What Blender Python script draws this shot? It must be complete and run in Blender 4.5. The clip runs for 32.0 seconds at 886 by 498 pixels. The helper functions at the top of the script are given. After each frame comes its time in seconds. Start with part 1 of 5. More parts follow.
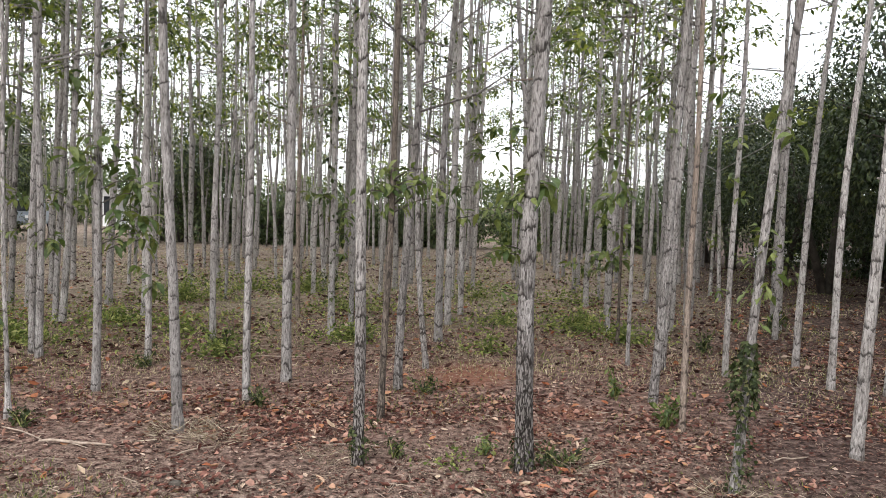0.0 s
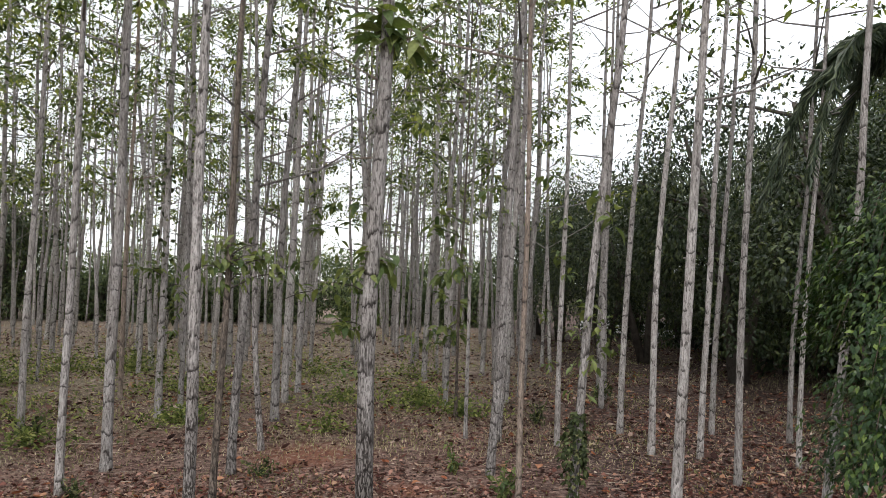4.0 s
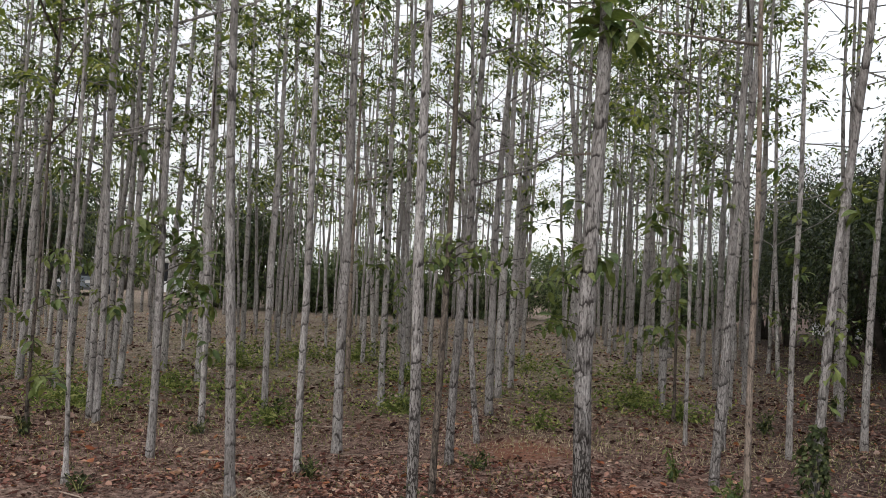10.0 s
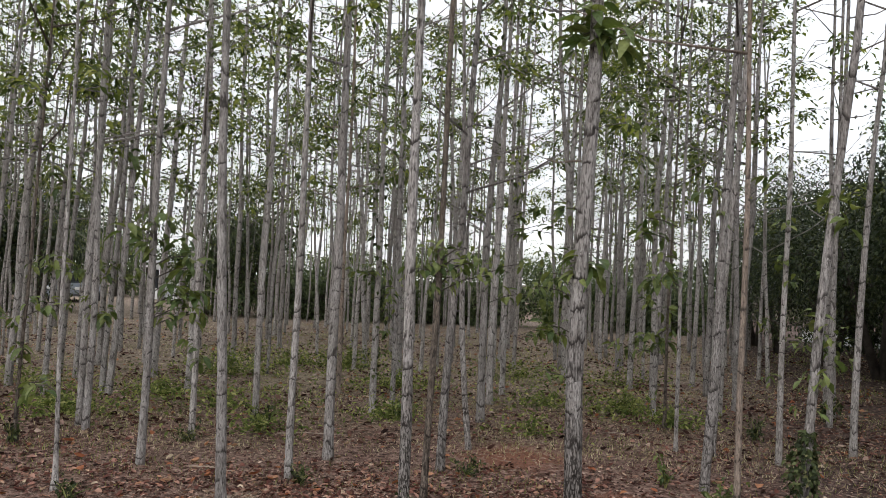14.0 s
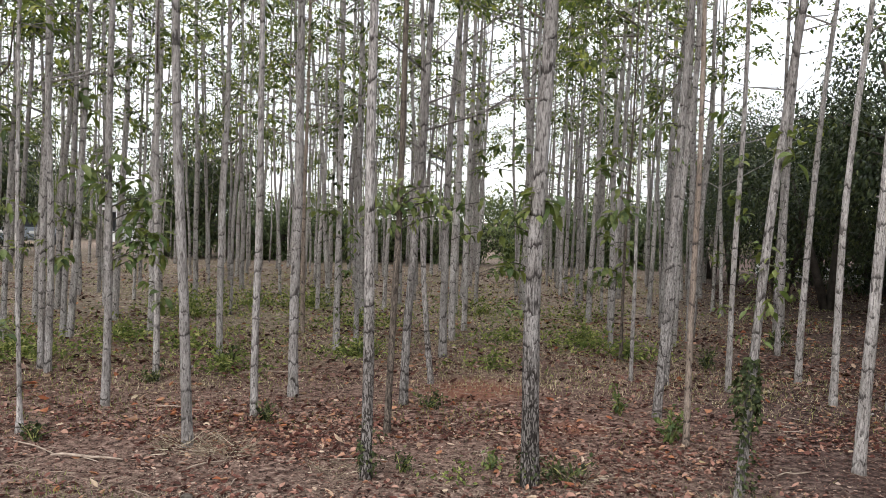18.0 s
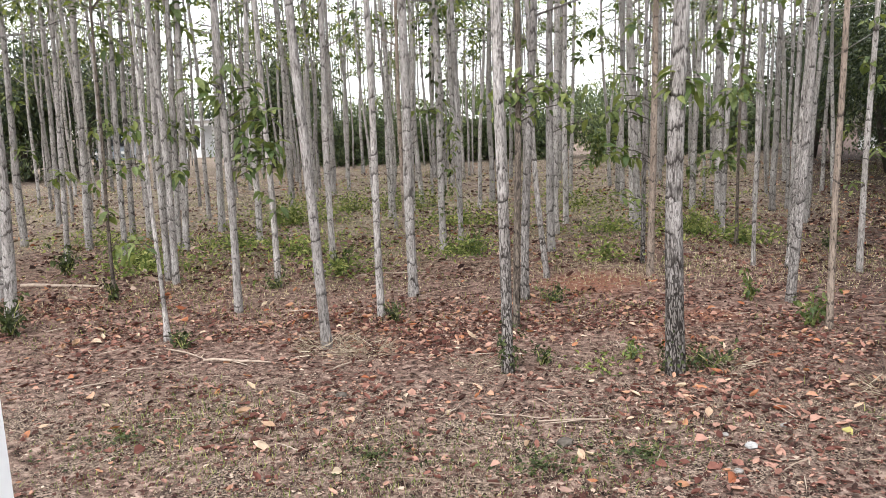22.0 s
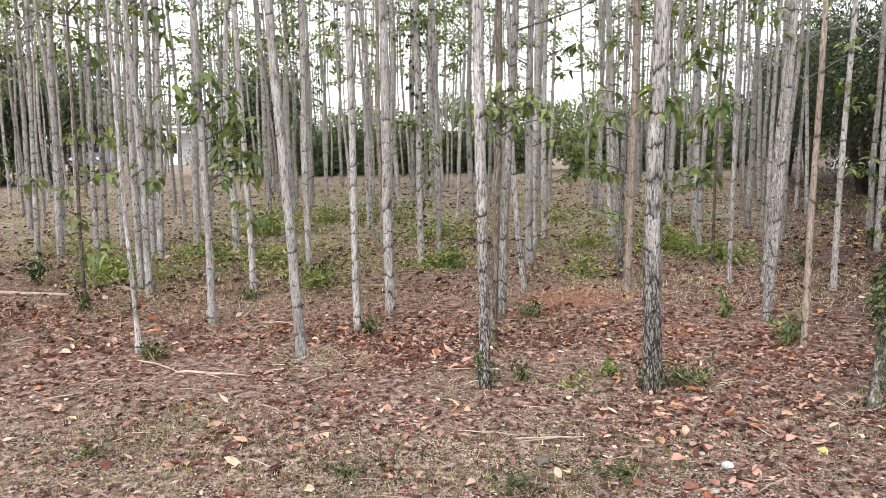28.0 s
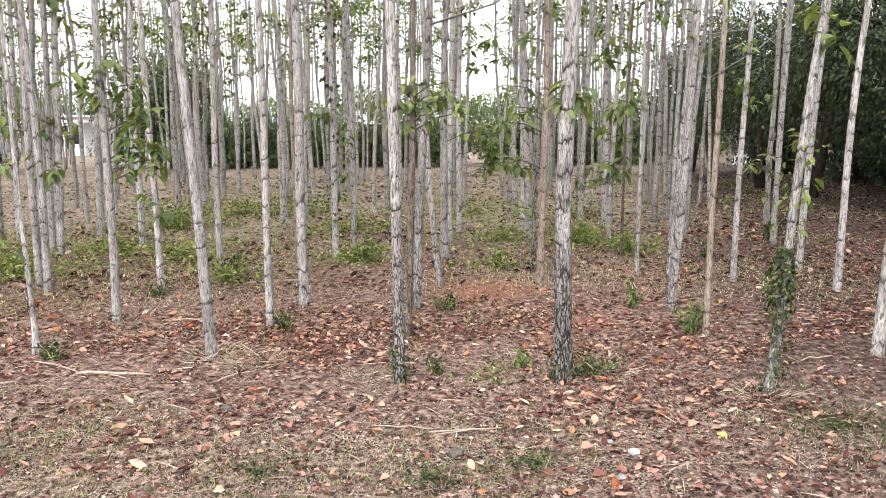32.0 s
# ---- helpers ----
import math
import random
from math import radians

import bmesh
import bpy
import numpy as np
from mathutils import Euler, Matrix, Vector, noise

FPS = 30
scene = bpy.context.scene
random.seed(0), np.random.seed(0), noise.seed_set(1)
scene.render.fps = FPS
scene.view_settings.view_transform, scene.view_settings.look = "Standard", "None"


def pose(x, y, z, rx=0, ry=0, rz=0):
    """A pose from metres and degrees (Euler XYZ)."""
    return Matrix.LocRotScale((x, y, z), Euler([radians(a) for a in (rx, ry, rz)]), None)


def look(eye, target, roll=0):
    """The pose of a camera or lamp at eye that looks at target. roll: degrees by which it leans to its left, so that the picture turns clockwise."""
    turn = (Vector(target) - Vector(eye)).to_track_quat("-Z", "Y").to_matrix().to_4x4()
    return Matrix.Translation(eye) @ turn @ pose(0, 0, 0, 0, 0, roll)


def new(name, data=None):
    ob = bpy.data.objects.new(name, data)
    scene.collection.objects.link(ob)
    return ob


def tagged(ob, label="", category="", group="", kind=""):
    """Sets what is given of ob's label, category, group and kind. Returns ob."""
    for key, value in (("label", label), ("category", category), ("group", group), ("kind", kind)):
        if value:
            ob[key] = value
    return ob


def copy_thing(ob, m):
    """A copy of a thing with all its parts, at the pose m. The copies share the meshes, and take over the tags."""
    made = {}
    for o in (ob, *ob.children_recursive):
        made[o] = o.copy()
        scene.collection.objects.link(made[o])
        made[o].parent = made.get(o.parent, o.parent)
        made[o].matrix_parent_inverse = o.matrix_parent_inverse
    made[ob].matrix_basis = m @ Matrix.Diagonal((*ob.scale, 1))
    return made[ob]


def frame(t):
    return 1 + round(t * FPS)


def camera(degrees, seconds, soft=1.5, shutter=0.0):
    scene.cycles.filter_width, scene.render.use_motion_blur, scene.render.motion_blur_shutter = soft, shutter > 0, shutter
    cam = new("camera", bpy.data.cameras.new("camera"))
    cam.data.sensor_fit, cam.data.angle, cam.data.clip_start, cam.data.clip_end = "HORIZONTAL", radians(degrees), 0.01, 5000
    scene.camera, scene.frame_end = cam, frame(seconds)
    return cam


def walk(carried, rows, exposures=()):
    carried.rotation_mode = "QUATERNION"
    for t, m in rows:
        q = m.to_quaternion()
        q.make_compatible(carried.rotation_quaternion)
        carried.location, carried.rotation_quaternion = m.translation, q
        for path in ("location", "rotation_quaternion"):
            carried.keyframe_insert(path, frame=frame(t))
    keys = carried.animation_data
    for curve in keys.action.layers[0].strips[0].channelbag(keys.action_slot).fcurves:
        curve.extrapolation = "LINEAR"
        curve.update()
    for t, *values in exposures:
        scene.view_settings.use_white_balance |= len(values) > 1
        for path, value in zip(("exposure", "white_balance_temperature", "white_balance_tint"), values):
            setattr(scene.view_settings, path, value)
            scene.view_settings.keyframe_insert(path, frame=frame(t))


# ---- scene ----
cam = camera(59.35, 32.0, soft=0.8)
PATH = [
    (0, (0.043, 0.096, 1.589), (0.205, 10.079, 1.026), 1.47),
    (0.5, (0.043, 0.096, 1.589), (0.536, 10.069, 1.060), 1.23),
    (1, (0.046, 0.093, 1.584), (1.546, 9.967, 1.079), 1.52),
    (1.5, (0.045, 0.072, 1.587), (2.342, 9.793, 1.100), 1.93),
    (2, (0.048, 0.058, 1.595), (2.891, 9.635, 1.154), 1.74),
    (2.5, (0.047, 0.053, 1.594), (2.958, 9.616, 1.327), 1.66),
    (4.5, (0.026, 0.061, 1.611), (1.813, 9.881, 2.219), 1.86),
    (5, (0.021, 0.062, 1.611), (1.449, 9.935, 2.302), 2.29),
    (5.5, (0.014, 0.073, 1.608), (1.131, 9.987, 2.288), 2.81),
    (6, (0.013, 0.074, 1.610), (0.795, 10.026, 2.199), 2.98),
    (6.5, (0.011, 0.080, 1.613), (0.547, 10.054, 2.103), 2.90),
    (7, (0.007, 0.084, 1.607), (0.400, 10.067, 2.042), 2.76),
    (7.5, (0.005, 0.085, 1.612), (0.211, 10.076, 1.969), 2.57),
    (8, (-0.000, 0.092, 1.610), (-0.118, 10.087, 1.893), 2.24),
    (8.5, (-0.007, 0.080, 1.608), (-0.269, 10.073, 1.871), 1.99),
    (9, (-0.011, 0.079, 1.608), (-0.382, 10.069, 1.845), 1.97),
    (9.5, (-0.015, 0.079, 1.607), (-0.469, 10.066, 1.836), 2.17),
    (10, (-0.015, 0.080, 1.608), (-0.486, 10.064, 1.922), 2.23),
    (10.5, (-0.017, 0.080, 1.608), (-0.510, 10.060, 2.006), 2.32),
    (11, (-0.015, 0.080, 1.609), (-0.548, 10.058, 1.993), 2.24),
    (11.5, (-0.018, 0.084, 1.608), (-0.647, 10.061, 1.876), 2.22),
    (12, (-0.019, 0.086, 1.608), (-0.678, 10.061, 1.831), 2.22),
    (12.5, (-0.017, 0.086, 1.607), (-0.630, 10.064, 1.839), 2.10),
    (13, (-0.014, 0.085, 1.609), (-0.578, 10.064, 1.931), 2.09),
    (13.5, (-0.015, 0.080, 1.606), (-0.518, 10.059, 2.025), 2.31),
    (14, (-0.016, 0.065, 1.603), (-0.380, 10.050, 2.011), 2.25),
    (14.5, (-0.014, 0.041, 1.607), (-0.221, 10.035, 1.877), 1.92),
    (16.5, (0.034, 0.004, 1.606), (-0.086, 10.003, 1.490), 1.24),
    (17, (0.046, -0.002, 1.602), (-0.077, 9.996, 1.410), 1.39),
    (17.5, (0.032, 0.050, 1.602), (0.082, 10.046, 1.313), 1.37),
    (18, (0.007, 0.011, 1.601), (0.144, 10.003, 1.237), 1.51),
    (18.5, (0.013, 0.009, 1.599), (0.013, 9.993, 1.040), 1.29),
    (19, (0.000, -0.000, 1.600), (0.000, 9.978, 0.939), 1.32),
    (19.5, (-0.094, -0.005, 1.591), (-0.098, 9.969, 0.862), 1.03),
    (20, (-0.160, 0.037, 1.580), (-0.418, 9.976, 0.513), 1.26),
    (20.5, (-0.214, 0.027, 1.563), (-0.686, 9.944, 0.364), 0.64),
    (21, (-0.270, 0.062, 1.557), (-0.889, 9.935, 0.096), -1.21),
    (21.5, (-0.317, 0.084, 1.555), (-1.079, 9.922, -0.064), -1.95),
    (22, (-0.354, 0.096, 1.571), (-1.177, 9.924, -0.082), -2.31),
    (22.5, (-0.365, 0.109, 1.570), (-1.224, 9.934, -0.082), -1.45),
    (23, (-0.362, 0.119, 1.570), (-1.323, 9.933, -0.096), -0.86),
    (23.5, (-0.351, 0.131, 1.575), (-1.468, 9.923, -0.120), -1.02),
    (24, (-0.354, 0.134, 1.576), (-1.502, 9.913, -0.169), -1.15),
    (24.5, (-0.363, 0.133, 1.573), (-1.583, 9.904, -0.170), -1.29),
    (26.5, (-0.368, 0.133, 1.580), (-1.595, 9.911, -0.122), -1.01),
    (27, (-0.368, 0.136, 1.579), (-1.425, 9.943, -0.064), -0.97),
    (27.5, (-0.365, 0.135, 1.580), (-1.194, 9.977, 0.017), -1.28),
    (28, (-0.361, 0.134, 1.579), (-0.893, 10.005, 0.065), -1.18),
    (28.5, (-0.357, 0.138, 1.577), (-0.628, 10.026, 0.114), -1.46),
    (29, (-0.352, 0.139, 1.579), (-0.146, 10.029, 0.114), -1.50),
    (29.5, (-0.341, 0.136, 1.578), (0.396, 10.000, 0.109), -1.30),
    (30, (-0.338, 0.135, 1.580), (0.577, 9.986, 0.128), -1.09),
    (30.5, (-0.335, 0.136, 1.584), (0.614, 9.977, 0.078), -0.66),
    (31, (-0.339, 0.137, 1.582), (0.569, 9.975, 0.038), -0.63),
    (31.5, (-0.339, 0.140, 1.587), (0.372, 9.981, -0.038), -0.47),
    (32, (-0.343, 0.142, 1.581), (0.189, 9.997, -0.029), -0.45),
]
walk(cam, [(t, look(e, g, r)) for t, e, g, r in PATH],
     exposures=[(0, -0.18), (2.5, -0.12), (5, -0.82), (9, -0.86), (14.5, -0.84), (17, -0.52), (19, -0.25), (21, 0.18), (24, 0.26), (28, 0.4), (30, 0.46), (32, 0.6)])

# ---------- sky and sun: bright overcast day ----------
world = bpy.data.worlds.new("sky")
scene.world = world
world.use_nodes = True
wn, wl = world.node_tree.nodes, world.node_tree.links
sky = wn.new("ShaderNodeTexSky")
sky.sky_type = "NISHITA"
sky.sun_disc = False
sky.sun_elevation, sky.sun_rotation = radians(48), radians(204)
sky.air_density, sky.dust_density = 1.0, 3.0
cloud = wn.new("ShaderNodeMix")
cloud.data_type = "RGBA"
cloud.inputs["Factor"].default_value = 0.8
cloud.inputs["B"].default_value = (10.0, 10.15, 10.5, 1)
wl.new(sky.outputs["Color"], cloud.inputs["A"])
wl.new(cloud.outputs["Result"], wn["Background"].inputs["Color"])
wn["Background"].inputs["Strength"].default_value = 0.265

sun = new("sun", bpy.data.lights.new("sun", "SUN"))
sun.data.energy, sun.data.angle, sun.data.color = 3.0, radians(25), (1.0, 0.98, 0.95)
sun.matrix_world = look((0, 0, 50), (9, 20, 50 - 24.4))


# ---------- materials ----------
def nodes_of(name):
    m = bpy.data.materials.new(name)
    m.use_nodes = True
    nt = m.node_tree
    return m, nt, nt.nodes["Principled BSDF"]


def add(nt, kind, **values):
    n = nt.nodes.new(kind)
    for k, v in values.items():
        n.inputs[k.replace("_", " ")].default_value = v
    return n


def ramp(nt, fac, stops):
    r = nt.nodes.new("ShaderNodeValToRGB")
    els = r.color_ramp.elements
    while len(els) < len(stops):
        els.new(0.5)
    for e, (p, c) in zip(els, stops):
        e.position, e.color = p, (*c, 1)
    nt.links.new(fac, r.inputs["Fac"])
    return r.outputs["Color"]


def mixed(nt, fac, a, b, blend="MIX"):
    m = nt.nodes.new("ShaderNodeMix")
    m.data_type, m.blend_type = "RGBA", blend
    for key, v in (("Factor", fac), ("A", a), ("B", b)):
        s = m.inputs[key]
        if isinstance(v, (int, float)):
            s.default_value = v
        elif isinstance(v, tuple):
            s.default_value = (*v, 1)
        else:
            nt.links.new(v, s)
    return m.outputs["Result"]


def math_node(nt, op, a, b=0.0):
    m = nt.nodes.new("ShaderNodeMath")
    m.operation = op
    for s, v in zip(m.inputs, (a, b)):
        if isinstance(v, (int, float)):
            s.default_value = v
        else:
            nt.links.new(v, s)
    return m.outputs[0]


def coords(nt, scale=(1, 1, 1), space="Object", shift=None):
    tc = nt.nodes.new("ShaderNodeTexCoord")
    mp = nt.nodes.new("ShaderNodeMapping")
    mp.inputs["Scale"].default_value = scale
    nt.links.new(tc.outputs[space], mp.inputs["Vector"])
    if shift is not None:
        nt.links.new(shift, mp.inputs["Location"])
    return mp.outputs["Vector"]


def noise_of(nt, vec, scale, detail=4.0, rough=0.55, distortion=0.0):
    n = add(nt, "ShaderNodeTexNoise", Scale=scale, Detail=detail, Roughness=rough, Distortion=distortion)
    nt.links.new(vec, n.inputs["Vector"])
    return n.outputs["Fac"]


def bumped(nt, b, height, strength, distance):
    n = nt.nodes.new("ShaderNodeBump")
    n.inputs["Strength"].default_value, n.inputs["Distance"].default_value = strength, distance
    nt.links.new(height, n.inputs["Height"])
    nt.links.new(n.outputs["Normal"], b.inputs["Normal"])


def bark(name, light, dark, crack, crack_top):
    """Pale grey bark with lengthwise streaks, broken leaf-scar marks and, on old stems, a net of black cracks near the foot."""
    m, nt, b = nodes_of(name)
    rnd = nt.nodes.new("ShaderNodeObjectInfo").outputs["Random"]
    shift = nt.nodes.new("ShaderNodeCombineXYZ")
    nt.links.new(math_node(nt, "MULTIPLY", rnd, 37.0), shift.inputs["Z"])
    nt.links.new(math_node(nt, "MULTIPLY", rnd, 11.0), shift.inputs["X"])
    at = shift.outputs[0]
    fine = noise_of(nt, coords(nt, (110, 110, 22), shift=at), 1.0, 5, 0.72)
    streak = noise_of(nt, coords(nt, (95, 95, 13), shift=at), 1.0, 4, 0.7, 0.6)
    blotch = noise_of(nt, coords(nt, (9, 9, 3.0), shift=at), 1.0, 3)
    base = ramp(nt, fine, [(0.34, dark), (0.6, light)])
    tint = ramp(nt, blotch, [(0.3, (0.66, 0.64, 0.62)), (0.7, (1.12, 1.11, 1.10))])
    col = mixed(nt, 1.0, base, tint, "MULTIPLY")
    lines = ramp(nt, streak, [(0.4, (1, 1, 1)), (0.47, (0, 0, 0))])
    col = mixed(nt, math_node(nt, "MULTIPLY", lines, 0.5 + 0.25 * crack), col, (0.085, 0.073, 0.066))
    speck = ramp(nt, noise_of(nt, coords(nt, (48, 48, 26), shift=at), 1.0, 3, 0.6), [(0.6, (0, 0, 0)), (0.66, (1, 1, 1))])
    col = mixed(nt, math_node(nt, "MULTIPLY", speck, 0.7), col, (0.07, 0.06, 0.054))
    # broken scar marks at uneven heights
    sep = nt.nodes.new("ShaderNodeSeparateXYZ")
    nt.links.new(coords(nt, shift=at), sep.inputs[0])
    wob = noise_of(nt, coords(nt, (24, 24, 4.5), shift=at), 1.0, 3)
    uneven = noise_of(nt, coords(nt, (3, 3, 3.1), shift=at), 1.0, 2)
    place = math_node(nt, "ADD", math_node(nt, "MULTIPLY", sep.outputs["Z"], 5.0), math_node(nt, "ADD", math_node(nt, "MULTIPLY", wob, 0.7), math_node(nt, "MULTIPLY", uneven, 2.6)))
    ring = ramp(nt, math_node(nt, "FRACT", place), [(0.06, (1, 1, 1)), (0.17, (0, 0, 0))])
    gate = ramp(nt, noise_of(nt, coords(nt, (15, 15, 7), shift=at), 1.0, 2), [(0.45, (0, 0, 0)), (0.52, (1, 1, 1))])
    scar = math_node(nt, "MULTIPLY", ring, gate)
    col = mixed(nt, math_node(nt, "MULTIPLY", scar, 0.78 + 0.15 * crack), col, (0.05, 0.043, 0.039))
    # net of cracks between the plates of old bark, denser low on the stem
    plate = nt.nodes.new("ShaderNodeTexVoronoi")
    plate.feature = "DISTANCE_TO_EDGE"
    plate.inputs["Scale"].default_value = 1.0
    bend = nt.nodes.new("ShaderNodeVectorMath")
    bend.operation = "SCALE"
    wave = nt.nodes.new("ShaderNodeTexNoise")
    nt.links.new(coords(nt, (60, 60, 22), shift=at), wave.inputs["Vector"])
    wave.inputs["Scale"].default_value = 1.0
    nt.links.new(wave.outputs["Color"], bend.inputs[0])
    bend.inputs["Scale"].default_value = 1.1
    together = nt.nodes.new("ShaderNodeVectorMath")
    together.operation = "ADD"
    nt.links.new(coords(nt, (62, 62, 15), shift=at), together.inputs[0])
    nt.links.new(bend.outputs[0], together.inputs[1])
    nt.links.new(together.outputs[0], plate.inputs["Vector"])
    sepw = nt.nodes.new("ShaderNodeSeparateXYZ")
    nt.links.new(coords(nt), sepw.inputs[0])
    low = nt.nodes.new("ShaderNodeMapRange")
    low.inputs["From Min"].default_value, low.inputs["From Max"].default_value = crack_top * 1.15, crack_top * 0.2
    nt.links.new(math_node(nt, "ADD", sepw.outputs["Z"], math_node(nt, "MULTIPLY", math_node(nt, "SUBTRACT", blotch, 0.5), 1.6)), low.inputs["Value"])
    wide = math_node(nt, "MULTIPLY", low.outputs[0], 0.1 * crack)
    gap = math_node(nt, "SUBTRACT", math_node(nt, "ADD", plate.outputs["Distance"], math_node(nt, "MULTIPLY", math_node(nt, "SUBTRACT", streak, 0.5), 0.6)), wide)
    edge = ramp(nt, gap, [(0.01, (1, 1, 1)), (0.06, (0, 0, 0))])
    amount = math_node(nt, "MULTIPLY", edge, math_node(nt, "ADD", math_node(nt, "MULTIPLY", low.outputs[0], 0.62 * min(1.0, crack)), 0.12 + 0.24 * min(1.0, crack)))
    if crack > 0.7:
        col = mixed(nt, math_node(nt, "MULTIPLY", low.outputs[0], 0.42), col, (0.11, 0.093, 0.083))
    col = mixed(nt, amount, col, (0.022, 0.018, 0.016))
    hue = nt.nodes.new("ShaderNodeHueSaturation")
    nt.links.new(col, hue.inputs["Color"])
    nt.links.new(math_node(nt, "ADD", math_node(nt, "MULTIPLY", rnd, 0.35), 0.7), hue.inputs["Value"])
    nt.links.new(hue.outputs["Color"], b.inputs["Base Color"])
    b.inputs["Roughness"].default_value = 0.92
    b.inputs["Specular IOR Level"].default_value = 0.1
    hgt = math_node(nt, "SUBTRACT", math_node(nt, "ADD", fine, math_node(nt, "MULTIPLY", blotch, 0.5)), math_node(nt, "ADD", math_node(nt, "MULTIPLY", amount, 1.3), math_node(nt, "MULTIPLY", scar, 0.7)))
    bumped(nt, b, hgt, 1.0, 0.01)
    return m


def leaf_material(name, stops, through_light=0.35, gloss=0.45, shine=0.3):
    """Leaves whose colour varies from leaf to leaf and that let light through."""
    m, nt, b = nodes_of(name)
    rnd = nt.nodes.new("ShaderNodeNewGeometry").outputs["Random Per Island"]
    col = ramp(nt, rnd, stops)
    mott = noise_of(nt, coords(nt), 30.0, 3)
    col = mixed(nt, 1.0, col, ramp(nt, mott, [(0.3, (0.75, 0.75, 0.75)), (0.7, (1.2, 1.2, 1.2))]), "MULTIPLY")
    nt.links.new(col, b.inputs["Base Color"])
    b.inputs["Roughness"].default_value = gloss
    b.inputs["Specular IOR Level"].default_value = shine if gloss < 0.6 else 0.08
    tr = nt.nodes.new("ShaderNodeBsdfTranslucent")
    nt.links.new(mixed(nt, 1.0, col, (1.5, 1.6, 0.8), "MULTIPLY"), tr.inputs["Color"])
    mx = nt.nodes.new("ShaderNodeMixShader")
    mx.inputs[0].default_value = through_light
    nt.links.new(b.outputs[0], mx.inputs[1])
    nt.links.new(tr.outputs[0], mx.inputs[2])
    nt.links.new(mx.outputs[0], nt.nodes["Material Output"].inputs["Surface"])
    return m


def plain(name, a, b_col, scale, rough=0.8, bump=0.3):
    m, nt, b = nodes_of(name)
    v = coords(nt)
    n1, n2 = noise_of(nt, v, scale, 5), noise_of(nt, v, scale * 6, 3)
    f = math_node(nt, "ADD", math_node(nt, "MULTIPLY", n1, 0.65), math_node(nt, "MULTIPLY", n2, 0.35))
    nt.links.new(ramp(nt, f, [(0.32, a), (0.68, b_col)]), b.inputs["Base Color"])
    b.inputs["Roughness"].default_value = rough
    b.inputs["Specular IOR Level"].default_value = 0.5 if rough < 0.75 else 0.12
    bumped(nt, b, f, bump, 0.01)
    return m


BARK = [bark("bark_smooth", (0.56, 0.53, 0.515), (0.26, 0.24, 0.23), 0.2, 1.0),
        bark("bark_fissured", (0.52, 0.49, 0.475), (0.22, 0.203, 0.195), 0.5, 1.6),
        bark("bark_cracked", (0.55, 0.52, 0.505), (0.25, 0.232, 0.222), 0.9, 1.15),
        bark("bark_brown", (0.27, 0.225, 0.19), (0.12, 0.10, 0.085), 0.5, 2.5),
        bark("bark_tan", (0.42, 0.345, 0.29), (0.23, 0.18, 0.15), 0.2, 1.0)]
BARK_DARK = plain("bark_dark", (0.045, 0.038, 0.033), (0.12, 0.105, 0.09), 9, 0.95, 0.8)
LEAF = leaf_material("canopy_leaf", [(0.0, (0.02, 0.03, 0.01)), (0.45, (0.08, 0.108, 0.032)), (0.8, (0.175, 0.205, 0.055)), (1.0, (0.33, 0.34, 0.1))], 0.4)
LEAF_LOW = leaf_material("sprout_leaf", [(0.0, (0.05, 0.08, 0.026)), (0.5, (0.09, 0.125, 0.042)), (1.0, (0.18, 0.205, 0.07))], 0.3, 0.45)
LEAF_DARK = leaf_material("dense_leaf", [(0.0, (0.014, 0.024, 0.012)), (0.45, (0.032, 0.047, 0.021)), (0.8, (0.06, 0.082, 0.034)), (1.0, (0.14, 0.16, 0.066))], 0.12, 0.36)
LEAF_HEDGE = leaf_material("hedge_leaf", [(0.0, (0.03, 0.045, 0.022)), (0.6, (0.085, 0.115, 0.055)), (1.0, (0.18, 0.21, 0.1))], 0.3, 0.5)
LEAF_BRIGHT = leaf_material("weeping_leaf", [(0.0, (0.018, 0.042, 0.014)), (0.5, (0.022, 0.044, 0.013)), (0.85, (0.052, 0.086, 0.022)), (1.0, (0.13, 0.18, 0.045))], 0.2, 0.32)
LEAF_WEED = leaf_material("weed_leaf", [(0.0, (0.045, 0.07, 0.02)), (0.5, (0.145, 0.175, 0.058)), (0.85, (0.25, 0.27, 0.1)), (1.0, (0.38, 0.37, 0.17))], 0.35, 0.6)
LEAF_IVY = leaf_material("ivy_leaf", [(0.0, (0.018, 0.024, 0.01)), (0.55, (0.04, 0.054, 0.02)), (0.85, (0.085, 0.1, 0.04)), (1.0, (0.15, 0.14, 0.07))], 0.2, 0.5, 0.15)
LITTER = leaf_material("fallen_leaf", [(0.0, (0.03, 0.017, 0.014)), (0.3, (0.09, 0.036, 0.029)), (0.55, (0.165, 0.074, 0.058)), (0.72, (0.3, 0.165, 0.13)), (0.9, (0.33, 0.2, 0.155)), (0.97, (0.36, 0.19, 0.12)), (1.0, (0.46, 0.36, 0.28))], 0.06, 0.7)
LITTER_DARK = leaf_material("leaf_crumbs", [(0.0, (0.018, 0.01, 0.009)), (0.4, (0.07, 0.034, 0.028)), (0.7, (0.16, 0.09, 0.074)), (0.9, (0.29, 0.2, 0.165)), (1.0, (0.45, 0.36, 0.29))], 0.05, 0.8)
